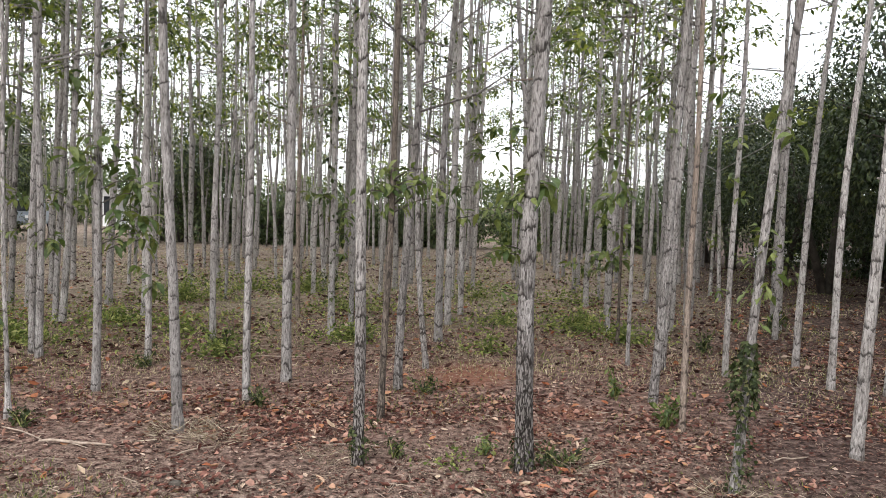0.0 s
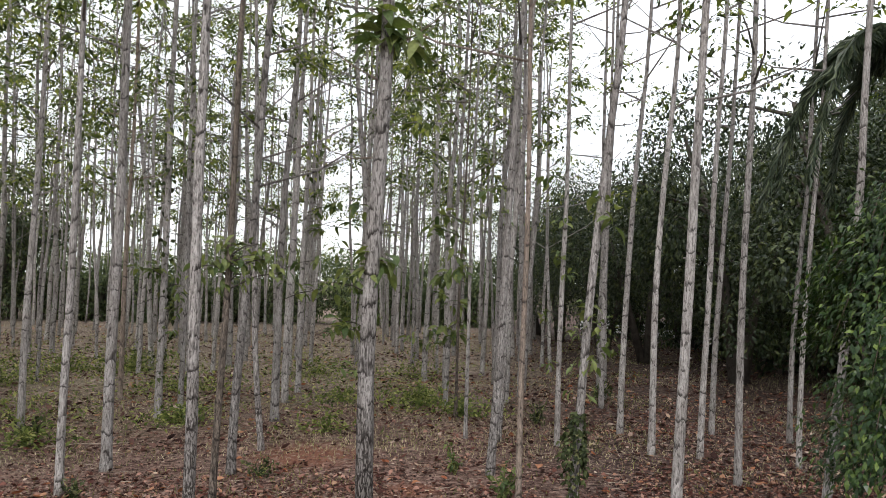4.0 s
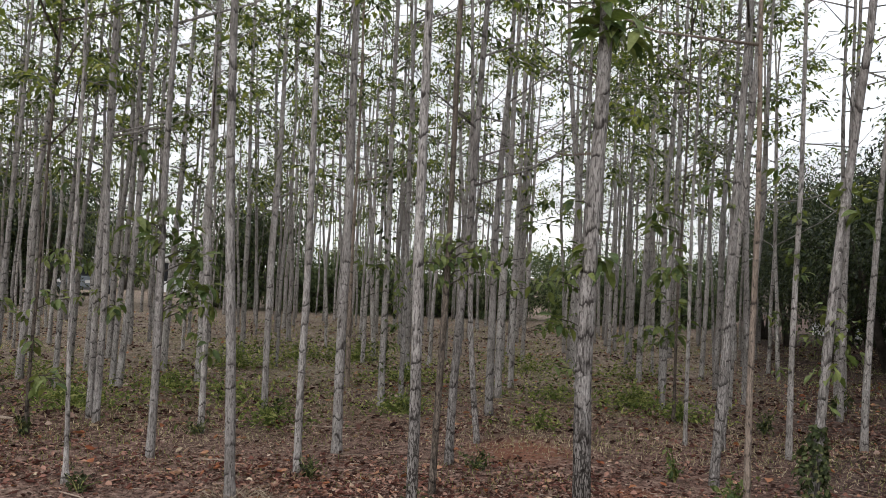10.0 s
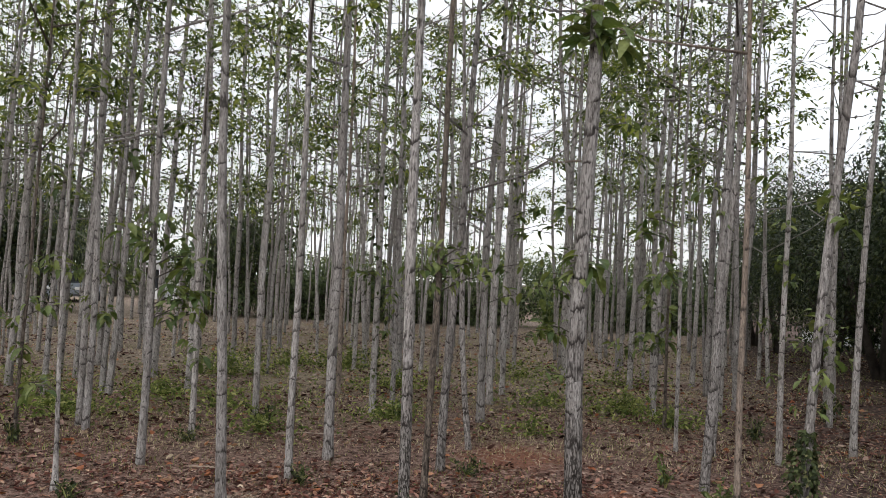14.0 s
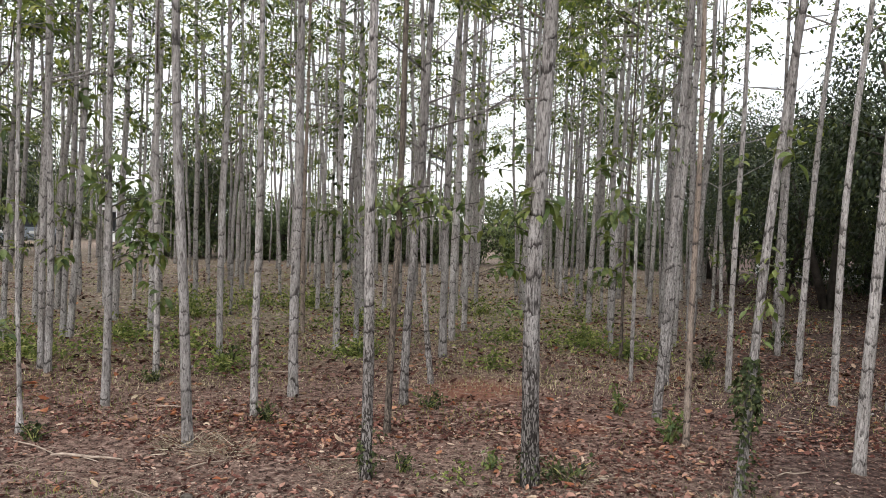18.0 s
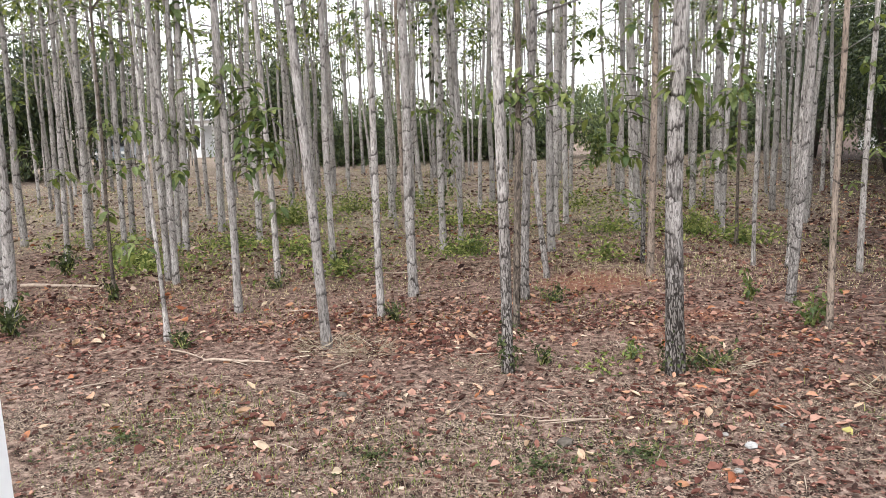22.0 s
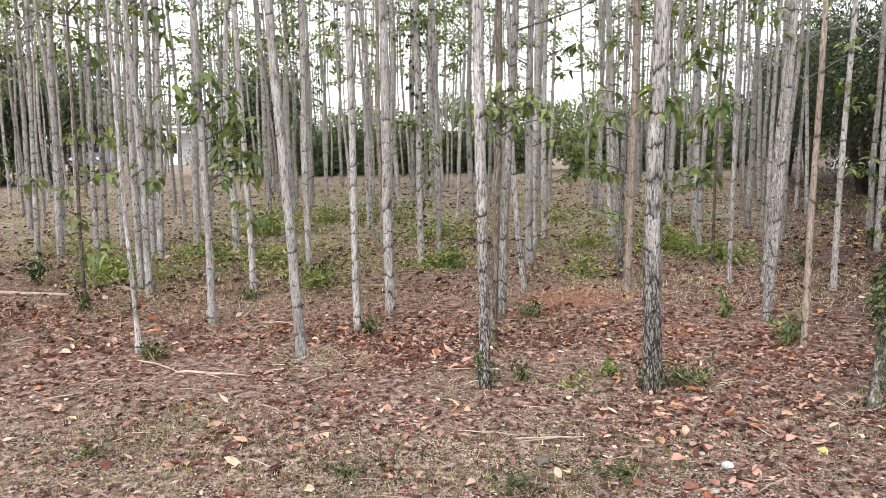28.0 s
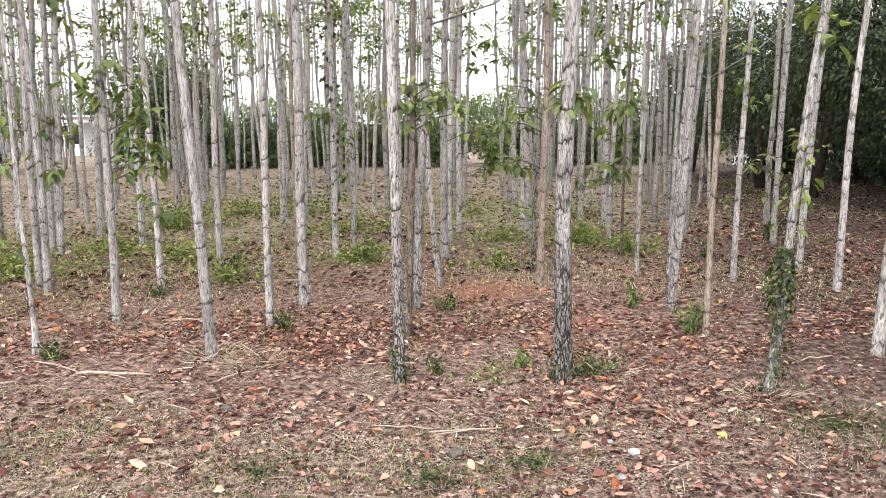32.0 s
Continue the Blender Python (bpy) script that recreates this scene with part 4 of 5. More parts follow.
sprout(2.95, 7.57, (-0.12, 0.05, 2.76), 7, 0.13)
sprout(2.95, 7.57, (0.02, -0.01, 2.32), 6, 0.12)
sprout(4.74, 10.38, (-0.11, 0.05, 1.10), 6, 0.13)
sprout(4.74, 10.38, (0.01, -0.00, 0.84), 6, 0.13)
sprout(4.74, 10.38, (0.08, -0.04, 1.00), 5, 0.12)
sprout(4.74, 10.38, (0.12, -0.06, 0.73), 5, 0.12)
sprout(4.74, 10.38, (-0.11, 0.05, 1.86), 5, 0.13)
sprout(4.74, 10.38, (-0.15, 0.07, 0.56), 6, 0.13)
sprout(4.74, 10.38, (-0.33, 0.15, 0.93), 5, 0.13)
sprout(1.81, 4.43, (0.08, -0.03, 1.52), 4, 0.1)
sprout(1.81, 4.43, (0.14, -0.06, 1.42), 5, 0.1)
sprout(1.81, 4.43, (0.07, -0.03, 1.16), 4, 0.09)
sprout(1.81, 4.43, (0.12, -0.05, 1.24), 5, 0.1)
sprout(1.81, 4.43, (0.06, -0.03, 1.03), 4, 0.09)
sprout(1.81, 4.43, (0.20, -0.08, 2.08), 6, 0.12)
sprout(1.81, 4.43, (0.14, -0.06, 2.18), 5, 0.12)
sprout(1.90, 6.38, (0.05, -0.01, 2.22), 5, 0.11)
sprout(1.90, 6.38, (-0.02, 0.01, 2.42), 6, 0.12)
sprout(-2.90, 5.54, (-0.14, -0.08, 0.75), 7, 0.12)
sprout(-2.90, 5.54, (-0.06, -0.03, 1.61), 5, 0.12)
sprout(-2.90, 5.54, (-0.11, -0.06, 1.33), 4, 0.1)
sprout(-5.26, 9.62, (0.04, 0.02, 1.62), 6, 0.16)
sprout(-5.26, 9.62, (-0.07, -0.04, 1.69), 5, 0.15)
sprout(-5.26, 9.62, (0.07, 0.04, 2.66), 7, 0.17)
sprout(-5.26, 9.62, (-0.03, -0.02, 2.79), 7, 0.17)
sprout(-5.26, 9.62, (0.15, 0.08, 2.53), 6, 0.16)
sprout(-4.58, 9.72, (-0.04, -0.02, 1.49), 9, 0.17)
sprout(-4.58, 9.72, (0.05, 0.02, 1.64), 8, 0.16)
sprout(-4.58, 9.72, (-0.09, -0.04, 1.63), 6, 0.15)
sprout(-4.58, 9.72, (0.21, 0.10, 3.05), 7, 0.18)
sprout(-4.58, 9.72, (0.29, 0.14, 2.81), 7, 0.18)
sprout(2.58, 12.62, (0.09, -0.02, 0.84), 7, 0.17)
sprout(2.58, 12.62, (-0.04, 0.01, 0.65), 6, 0.16)
sprout(2.58, 12.62, (0.27, -0.05, 0.66), 6, 0.17)
sprout(2.58, 12.62, (0.10, -0.02, 1.66), 7, 0.17)
sprout(2.58, 12.62, (0.28, -0.06, 1.48), 6, 0.17)
sprout(2.58, 12.62, (-0.22, 0.05, 0.73), 5, 0.16)
sprout(0.86, 14.80, (-0.17, 0.01, 1.45), 2, 0.22)
sprout(0.86, 14.80, (0.60, -0.03, 0.77), 7, 0.2)
sprout(0.86, 14.80, (0.44, -0.03, 0.66), 6, 0.2)
sprout(0.86, 14.80, (0.74, -0.04, 1.53), 6, 0.2)
sprout(0.86, 14.80, (0.65, -0.04, 2.70), 7, 0.2)
sprout(0.50, 11.30, (0.44, -0.02, 2.68), 8, 0.18)
sprout(0.50, 11.30, (0.25, -0.01, 2.35), 7, 0.18)
sprout(0.50, 11.30, (-0.15, 0.01, 2.10), 7, 0.13)


# ---------- creepers on stems ----------
def creeper(tx, ty, z0, z1, n, leaf, reach, wide_at=None):
    x, y, tree, pts = min(stems, key=lambda s: (s[0] - tx) ** 2 + (s[1] - ty) ** 2)
    rng = np.random.default_rng(int(abs(tx) * 100) + 77)
    z = rng.uniform(z0, z1, n) if wide_at is None else np.clip(rng.normal(wide_at, (z1 - z0) * 0.27, n), z0, z1)
    c = np.array([at_height(pts, k) for k in z])
    a = rng.uniform(0, 2 * np.pi, n)
    w = reach * (0.35 + 0.65 * np.sin(np.clip((z - z0) / (z1 - z0), 0.02, 0.98) * np.pi)) * np.sqrt(rng.uniform(0.1, 1, n)) * (1 + 0.45 * np.sin(7 * z + a))
    d = np.stack([np.cos(a), np.sin(a), np.zeros(n)], 1)
    leaves = Shape()
    ln = leaf * rng.uniform(0.6, 1.3, n)
    leaves.put(*scatter(LEAF_V, LEAF_F, c + d * w[:, None], d * 0.7 + rng.normal(0, 0.5, (n, 3)) + np.array([0, 0, -0.5]), d + rng.normal(0, 0.4, (n, 3)) + np.array([0, 0, 0.6]), ln, ln * 0.7))
    tagged(part("creeper", leaves.mesh("creeper", LEAF_IVY), tree, "dark green creeper wound round the stem"), kind="stuff")


creeper(1.81, 4.43, 0.4, 0.88, 700, 0.034, 0.08, 0.68)
creeper(1.81, 4.43, 0.0, 0.42, 200, 0.028, 0.08)
creeper(-0.37, 4.78, 0.0, 0.46, 270, 0.028, 0.1, 0.1)
creeper(0.64, 4.69, 0.0, 0.28, 200, 0.03, 0.13, 0.06)
creeper(-1.12, 9.35, 0.4, 3.0, 120, 0.07, 0.13)


# ---------- weeds and bushes ----------
def weed_plant(x, y, height, spread, n, leaf, label, mat=None):
    rng = np.random.default_rng(int(abs(x) * 100 + abs(y) * 10))
    base = thing("weed_plant", x, y, ground_z(x, y))
    stalks, leaves = Shape(), Shape()
    for i in range(7):
        a, l = rng.uniform(0, 2 * math.pi), height * rng.uniform(0.5, 1.05)
        q = np.array([math.cos(a) * spread * rng.uniform(0.2, 0.9), math.sin(a) * spread * rng.uniform(0.2, 0.9), l])
        stalks.tube([(0, 0, -0.01), q * np.array([0.4, 0.4, 0.6]), q], [0.005, 0.004, 0.002], 4)
        k = n // 7
        f = rng.uniform(0.25, 1.0, k)
        pos = q[None] * np.stack([f ** 1.3, f ** 1.3, f], 1) + rng.normal(0, spread * 0.16, (k, 3))
        pos[:, 2] = np.abs(pos[:, 2]) + 0.01
        ln = leaf * rng.uniform(0.6, 1.3, k)
        leaves.put(*scatter(LEAF_V, LEAF_F, pos, rng.normal(0, 1, (k, 3)) + np.array([0, 0, -0.1]), rng.normal(0, 0.4, (k, 3)) + np.array([0, 0, 1]), ln, ln * 0.5))
    part("stalk", stalks.mesh("stalk", LEAF_WEED), base)
    tagged(part("foliage", leaves.mesh("foliage", mat or LEAF_LOW), base), kind="stuff")
    tagged(base, label, "weed", "weeds among the stems")


DARKW, PALEW = "dark green bushy weed at the foot of a stem", "pale green leafy weed among fallen leaves"
weed_plant(-4.25, 5.72, 0.30, 0.2, 200, 0.06, DARKW, LEAF_IVY)
weed_plant(-5.26, 8.31, 0.33, 0.2, 160, 0.07, DARKW, LEAF_IVY)
weed_plant(-1.27, 6.08, 0.17, 0.13, 90, 0.05, DARKW, LEAF_IVY)
weed_plant(1.80, 5.66, 0.28, 0.17, 150, 0.055, PALEW)
weed_plant(1.60, 6.40, 0.26, 0.1, 90, 0.05, PALEW)
weed_plant(-2.20, 8.29, 0.2, 0.2, 120, 0.06, DARKW, LEAF_IVY)
weed_plant(0.02, 6.62, 0.12, 0.22, 110, 0.045, DARKW, LEAF_IVY)
weed_plant(-2.72, 5.38, 0.12, 0.16, 90, 0.045, DARKW, LEAF_IVY)
weed_plant(3.15, 8.75, 0.24, 0.18, 110, 0.06, DARKW, LEAF_IVY)
weed_plant(4.55, 10.1, 0.35, 0.22, 120, 0.08, DARKW, LEAF_IVY)
weed_plant(0.42, 4.95, 0.09, 0.12, 70, 0.04, PALEW)
weed_plant(-0.16, 4.88, 0.1, 0.13, 80, 0.04, DARKW, LEAF_IVY)
weed_plant(0.86, 4.74, 0.12, 0.2, 110, 0.045, DARKW, LEAF_IVY)
weed_plant(-3.98, 6.8, 0.22, 0.12, 80, 0.05, DARKW, LEAF_IVY)
weed_plant(-0.72, 9.0, 0.24, 0.22, 150, 0.06, PALEW)
weed_plant(-2.58, 7.35, 0.14, 0.24, 100, 0.05, DARKW, LEAF_IVY)
weed_plant(2.41, 23.4, 1.1, 0.7, 260, 0.2, "bright green bush at the end of the lane between rows")
weed_plant(2.9, 22.6, 0.7, 0.5, 160, 0.18, "bright green bush at the end of the lane between rows")

rng = np.random.default_rng(21)
green = Shape()
for cx, cy, rad, count in ((-3.8, 12.4, 1.1, 900), (-3.2, 14.0, 1.2, 700), (-2.1, 13.8, 1.1, 700), (2.0, 10.1, 0.8, 900), (2.4, 9.4, 0.7, 600), (-0.86, 9.0, 0.6, 500),
                           (-4.3, 8.3, 0.8, 700), (-3.9, 10.0, 0.9, 700), (1.0, 10.3, 0.8, 500), (-2.1, 8.0, 0.6, 400), (-4.7, 8.8, 0.5, 400), (-6.0, 10.5, 1.2, 500), (0.9, 13.5, 1.2, 400),
                           (0.2, 4.75, 0.28, 90), (2.5, 13.0, 1.2, 400), (-7.0, 8.2, 0.9, 400), (0.7, 8.3, 0.5, 250), (-2.9, 9.3, 1.6, 800), (-1.0, 11.5, 1.5, 700)):
    count = int(count * (1.0 if rad < 0.3 else 1.1 if cy < 11 else 1.7))
    a, r = rng.uniform(0, 2 * np.pi, count), rad * np.abs(rng.normal(0, 0.42, count))
    x, y = cx + 1.35 * r * np.cos(a), cy + r * np.sin(a)
    gz = np.array([ground_z(p, q) for p, q in zip(x, y)])
    pos = np.stack([x, y, gz + np.abs(rng.normal(0.04, 0.05 + 0.05 * (rad > 0.4) + 0.07 * (cy > 11.5), count))], 1)
    ln = rng.uniform(0.035, 0.085, count) * (0.6 if rad < 0.3 else 1)
    green.put(*scatter(LEAF_V, LEAF_F, pos, rng.normal(0, 1, (count, 3)) * np.array([1, 1, 0.6]) + np.array([0, 0, 0.3]), rng.normal(0, 0.5, (count, 3)) + np.array([0, 0, 1]), ln, ln * 0.45))
tagged(new("ground_weeds", green.mesh("ground_weeds", LEAF_WEED)), "low green weeds in patches between the stems", "weeds", kind="stuff")


# creeping weeds in the turf of the verge
low = Shape()
for cx, cy, rad, count in ((1.92, 3.92, 0.34, 420), (0.26, 3.5, 0.3, 300), (-0.25, 3.38, 0.28, 220), (2.25, 3.75, 0.32, 300), (-2.35, 3.75, 0.4, 240), (-1.0, 3.45, 0.3, 200)):
    a, r = rng.uniform(0, 2 * np.pi, count), rad * np.abs(rng.normal(0, 0.5, count))
    x, y = cx + 1.4 * r * np.cos(a), cy + r * np.sin(a)
    gz = np.array([ground_z(p, q) for p, q in zip(x, y)])
    ln = rng.uniform(0.014, 0.034, count)
    low.put(*scatter(LEAF_V, LEAF_F, np.stack([x, y, gz + rng.uniform(0.006, 0.035, count)], 1), rng.normal(0, 1, (count, 3)) * np.array([1, 1, 0.3]), rng.normal(0, 0.4, (count, 3)) + np.array([0, 0, 1]), ln, ln * 0.6))
tagged(new("verge_weeds", low.mesh("verge_weeds", LEAF_IVY)), "creeping dark green weeds in the dry turf", "weeds", kind="stuff")


# ---------- fallen leaves, straw ----------
def wedge(rng, n, d0, d1, power):
    d = d0 + (d1 - d0) * rng.uniform(0, 1, n) ** power
    a = np.radians(rng.uniform(-40, 48, n) + rng.normal(0, 5, n))
    # thinner all round, behind the viewpoint as well
    loose = rng.random(n) < 0.12
    d = np.where(loose, d1 * np.sqrt(rng.uniform(0, 1, n)), d - np.abs(rng.normal(0, 0.25, n)))
    a = np.where(loose, rng.uniform(-np.pi, np.pi, n), a)
    return d * np.sin(a) - 0.15, d * np.cos(a)


def lay(name, mat, label, category, seed, n, d0, d1, power, lo, hi, keep, tilt=0.2, high=0.014):
    rng = np.random.default_rng(seed)
    x, y = wedge(rng, n, d0, d1, power)
    ok = np.array([rng.random() < keep(p, q) for p, q in zip(x, y)])
    x, y = x[ok], y[ok]
    m = len(x)
    gz = np.array([ground_z(p, q) for p, q in zip(x, y)])
    pos = np.stack([x, y, gz + rng.uniform(0.002, high, m)], 1)
    a = rng.uniform(0, 2 * np.pi, m)
    along = np.stack([np.cos(a), np.sin(a), rng.normal(0, tilt, m)], 1)
    up = np.stack([rng.normal(0, 1.5 * tilt, m), rng.normal(0, 1.5 * tilt, m), np.where(rng.random(m) < 0.3, -1.0, 1.0)], 1)
    ln = lo + (hi - lo) * rng.uniform(0, 1, m) ** 1.9
    sh = Shape()
    wd = ln * rng.uniform(0.4, 0.75, m)
    pick = rng.integers(0, 3, m)
    for k, shape in enumerate((LITTER_V, CURL_V, FOLD_V)):
        w = pick == k
        if hi < 0.05:
            sh.put(*scatter(DIAMOND_V, DIAMOND_F, pos[w], along[w], up[w], ln[w], wd[w]))
        else:
            sh.put(*scatter(shape, LITTER_F, pos[w], along[w], up[w], ln[w], wd[w]))
    tagged(new(name, sh.mesh(name, mat)), label, category, kind="stuff")


def beds(x, y):
    """How thickly shed leaves lie: drifts between the front stems, bare turf on the verge."""
    drift = 0.5 + 0.2 * min(1.0, max(0.0, x - 1.4)) + 1.3 * noise.noise((x * 0.55, y * 0.9, 5)) + 0.7 * noise.noise((x * 1.9, y * 2.6, 8))
    strip = math.exp(-((y - 5.6 + 0.1 * x) / 1.1) ** 2)
    return min(1.0, max(0.02, drift * (0.17 + 0.1 * min(1.0, max(0.0, x - 1.4)) + 0.75 * strip)))


def turf(x, y):
    """How thickly short dry grass stands: most of the verge, islands further back."""
    isle = 0.5 + 1.4 * noise.noise((x * 0.7 + 4, y * 0.9, 2)) + 0.5 * noise.noise((x * 2.6, y * 2.6, 4))
    return min(1.0, max(0.03, isle * (0.9 if y < 4.5 else 0.75 if y > 7 else 0.5) - 0.25 * min(1.0, max(0.0, x - 1.9))))


lay("matted_leaf_litter", LITTER_DARK, "matted dark red-brown rotting leaves on the earth", "leaf litter", 32, 240000, 2.5, 12.0, 0.95, 0.01, 0.042, lambda x, y: 0.35 + 0.65 * beds(x, y), 0.2, 0.008)
lay("leaf_litter", LITTER, "fallen leaves, dark brown, wine red and tan", "leaf litter", 31, 125000, 2.6, 14.0, 0.85, 0.02, 0.07, beds)
lay("far_leaf_litter", LITTER_PALE, "pale dry leaves scattered under the back rows", "leaf litter", 34, 9000, 9.0, 27.0, 0.9, 0.04, 0.1, lambda x, y: max(0.05, 0.4 + 1.1 * noise.noise((x * 0.5, y * 0.5, 5))))
lay("back_leaf_litter", LITTER_DARK, "dark brown leaf litter between the back rows", "leaf litter", 39, 26000, 8.0, 24.0, 0.9, 0.05, 0.11, lambda x, y: max(0.08, 0.42 + 1.2 * noise.noise((x * 0.6, y * 0.8, 21)) + 0.6 * noise.noise((x * 2.1, y * 2.1, 3))), 0.25, 0.03)
lay("large_leaf_litter", LITTER_PALE, "large curled orange, tan and cream fallen leaves", "leaf litter", 33, 2500, 2.6, 13.0, 0.85, 0.05, 0.1, lambda x, y: 0.12 + 0.88 * beds(x, y), 0.22, 0.02)


def grass(name, mat, label, seed, n, d0, d1, power, lo, hi, width, bend, keep, grow=0.0):
    rng = np.random.default_rng(seed)
    x, y = wedge(rng, n, d0, d1, power)
    ok = np.array([rng.random() < keep(p, q) for p, q in zip(x, y)])
    x, y = x[ok], y[ok]
    m = len(x)
    gz = np.array([ground_z(p, q) for p, q in zip(x, y)])
    a, flat = rng.uniform(0, 2 * np.pi, m), rng.uniform(0.2, bend, m)
    up = np.stack([np.cos(a) * flat, np.sin(a) * flat, np.ones(m)], 1)
    up /= np.linalg.norm(up, axis=1, keepdims=True)
    ahead = np.cross(up, np.stack([np.sin(a * 3), np.cos(a * 3), np.full(m, 0.1)], 1))
    sh = Shape()
    sh.put(*scatter(BLADE_V, BLADE_F, np.stack([x, y, gz - 0.003], 1), ahead, up, rng.uniform(lo, hi, m) * (1 + grow * y), width * rng.uniform(0.7, 1.4, m) * (1 + grow * y)))
    tagged(new(name, sh.mesh(name, mat)), label, "grass", kind="stuff")


grass("dry_grass", STRAW, "short dry straw-coloured turf on the verge", 35, 420000, 2.4, 10.5, 1.1, 0.01, 0.03, 0.0028, 2.2, turf)
grass("back_grass", HAY, "pale yellow-green grass between the back rows", 36, 170000, 7.5, 28.0, 1.05, 0.02, 0.06, 0.006, 2.0, lambda x, y: min(1, max(0.05, 0.5 + 1.4 * noise.noise((x * 0.45, y * 0.6, 12)))))
grass("green_grass", LEAF_WEED, "thin grey-green grass tufts", 38, 130000, 2.5, 24.0, 1.0, 0.015, 0.045, 0.004, 0.8, lambda x, y: max(0.0, 0.12 + 1.4 * noise.noise((x * 0.7 + 9, y * 0.7, 6)) + 0.5 * noise.noise((x * 3, y * 3, 14))), 0.06)


def straw_heap(x, y, n, reach, label):
    rng = np.random.default_rng(n)
    sh = Shape()
    r, a = reach * np.sqrt(rng.uniform(0.02, 1, n)), rng.uniform(0, 2 * np.pi, n)
    pos = np.stack([r * np.cos(a), r * np.sin(a), rng.uniform(0.0, 0.05, n)], 1)
    b = a + rng.normal(0, 0.9, n)
    up = np.stack([np.cos(b), np.sin(b), rng.uniform(0.05, 0.7, n)], 1)
    up /= np.linalg.norm(up, axis=1, keepdims=True)
    ahead = np.cross(up, rng.normal(0, 1, (n, 3)))
    sh.put(*scatter(BLADE_V, BLADE_F, pos, ahead, up, rng.uniform(0.06, 0.18, n), np.full(n, 0.0045)))
    ob = new("grass_tuft", sh.mesh("grass_tuft", STRAW))
    ob.matrix_world = pose(x, y, ground_z(x, y))
    tagged(ob, label, "grass tuft", "dry tufts")


straw_heap(-1.62, 5.33, 260, 0.24, "flattened tuft of long dry straw at a stem's foot")
straw_heap(-1.35, 5.2, 200, 0.2, "flattened tuft of long dry straw at a stem's foot")
straw_heap(-0.55, 4.85, 90, 0.17, "dry tuft of grass at a creeper-covered stem")
straw_heap(0.95, 4.75, 90, 0.17, "dry tuft of grass beside a cracked stem")
straw_heap(1.75, 4.35, 130, 0.18, "dry tuft of grass beside a creeper-covered stem")


rng = np.random.default_rng(37)
n = 1500
x, y = wedge(rng, n, 2.5, 10.0, 0.9)
gz = np.array([ground_z(p, q) for p, q in zip(x, y)])
a = rng.uniform(0, 2 * np.pi, n)
ln = rng.uniform(0.05, 0.22, n)
twigs = Shape()
TWIG_V = np.array([(-0.5, 0, 0), (0.5, 0, 0), (0, 0, 0.02), (-0.4, 0.5, 0.03), (0.4, 0.5, 0.03), (0, 0.5, 0.05), (0, 1, 0.02)], float)
TWIG_F = [(0, 1, 4, 3), (1, 2, 5, 4), (2, 0, 3, 5), (3, 4, 6), (4, 5, 6), (5, 3, 6)]
twigs.put(*scatter(TWIG_V, TWIG_F, np.stack([x, y, gz + 0.012], 1), np.stack([np.cos(a), np.sin(a), rng.normal(0, 0.05, n)], 1), np.tile((0, 0, 1.0), (n, 1)), ln, rng.uniform(0.003, 0.007, n)))
tagged(new("fallen_twigs", twigs.mesh("fallen_twigs", TWIG)), "thin pale twigs scattered on the litter", "twigs", kind="stuff")


# ---------- sticks, stones, paper ----------
def stick(x0, y0, x1, y1, r, label, bend=0.02):
    rng = np.random.default_rng(int(abs(x0 * 100)))
    r *= 0.65
    ob = thing("stick", x0, y0, ground_z(x0, y0) + r + 0.012)
    sh = Shape()
    d = np.array([x1 - x0, y1 - y0, 0.0])
    side = np.array([-d[1], d[0], 0]) / np.linalg.norm(d)
    pts = [d * f + side * bend * math.sin(f * 5) + np.array([0, 0, rng.uniform(0, 0.012)]) for f in (0, 0.15, 0.35, 0.55, 0.8, 1)]
    sh.tube(pts, [r * k for k in (0.9, 1, 1.05, 0.95, 0.8, 0.5)], 7, 0.1, rng)
    part("stem", sh.mesh("stem", WOOD_DEAD, True), ob)
    twig = Shape()
    m = pts[3]
    twig.tube([m, m + side * 0.05 + d * 0.08, m + side * 0.07 + d * 0.17], [r * 0.5, r * 0.35, r * 0.2], 5)
    part("twig", twig.mesh("twig", WOOD_DEAD, True), ob)
    tagged(ob, label, "stick", "sticks on the ground")


PALE_STICK = "pale dead stick lying on the leaf litter"
stick(-2.80, 5.28, -2.33, 5.0, 0.008, PALE_STICK)
stick(-2.42, 5.01, -1.93, 4.95, 0.014, "thick pale dead branch lying on the litter", 0.01)
stick(-3.0, 4.45, -2.82, 4.62, 0.007, PALE_STICK)
stick(-2.85, 4.75, -2.72, 4.9, 0.006, PALE_STICK)
stick(-5.44, 7.7, -4.42, 7.56, 0.03, "weathered log lying among dry leaves", 0.01)
stick(-1.49, 4.83, -1.30, 5.03, 0.008, PALE_STICK)
stick(-0.5, 3.96, -0.16, 3.91, 0.005, PALE_STICK, 0.005)
stick(-0.22, 3.86, 0.15, 3.88, 0.007, PALE_STICK, 0.008)
stick(-0.2, 3.82, 0.1, 3.9, 0.005, PALE_STICK, 0.006)
stick(-2.2, 6.3, -1.8, 6.2, 0.008, PALE_STICK)
stick(2.25, 4.9, 2.5, 5.0, 0.008, PALE_STICK)
stick(-1.9, 7.9, -1.2, 8.0, 0.01, PALE_STICK)


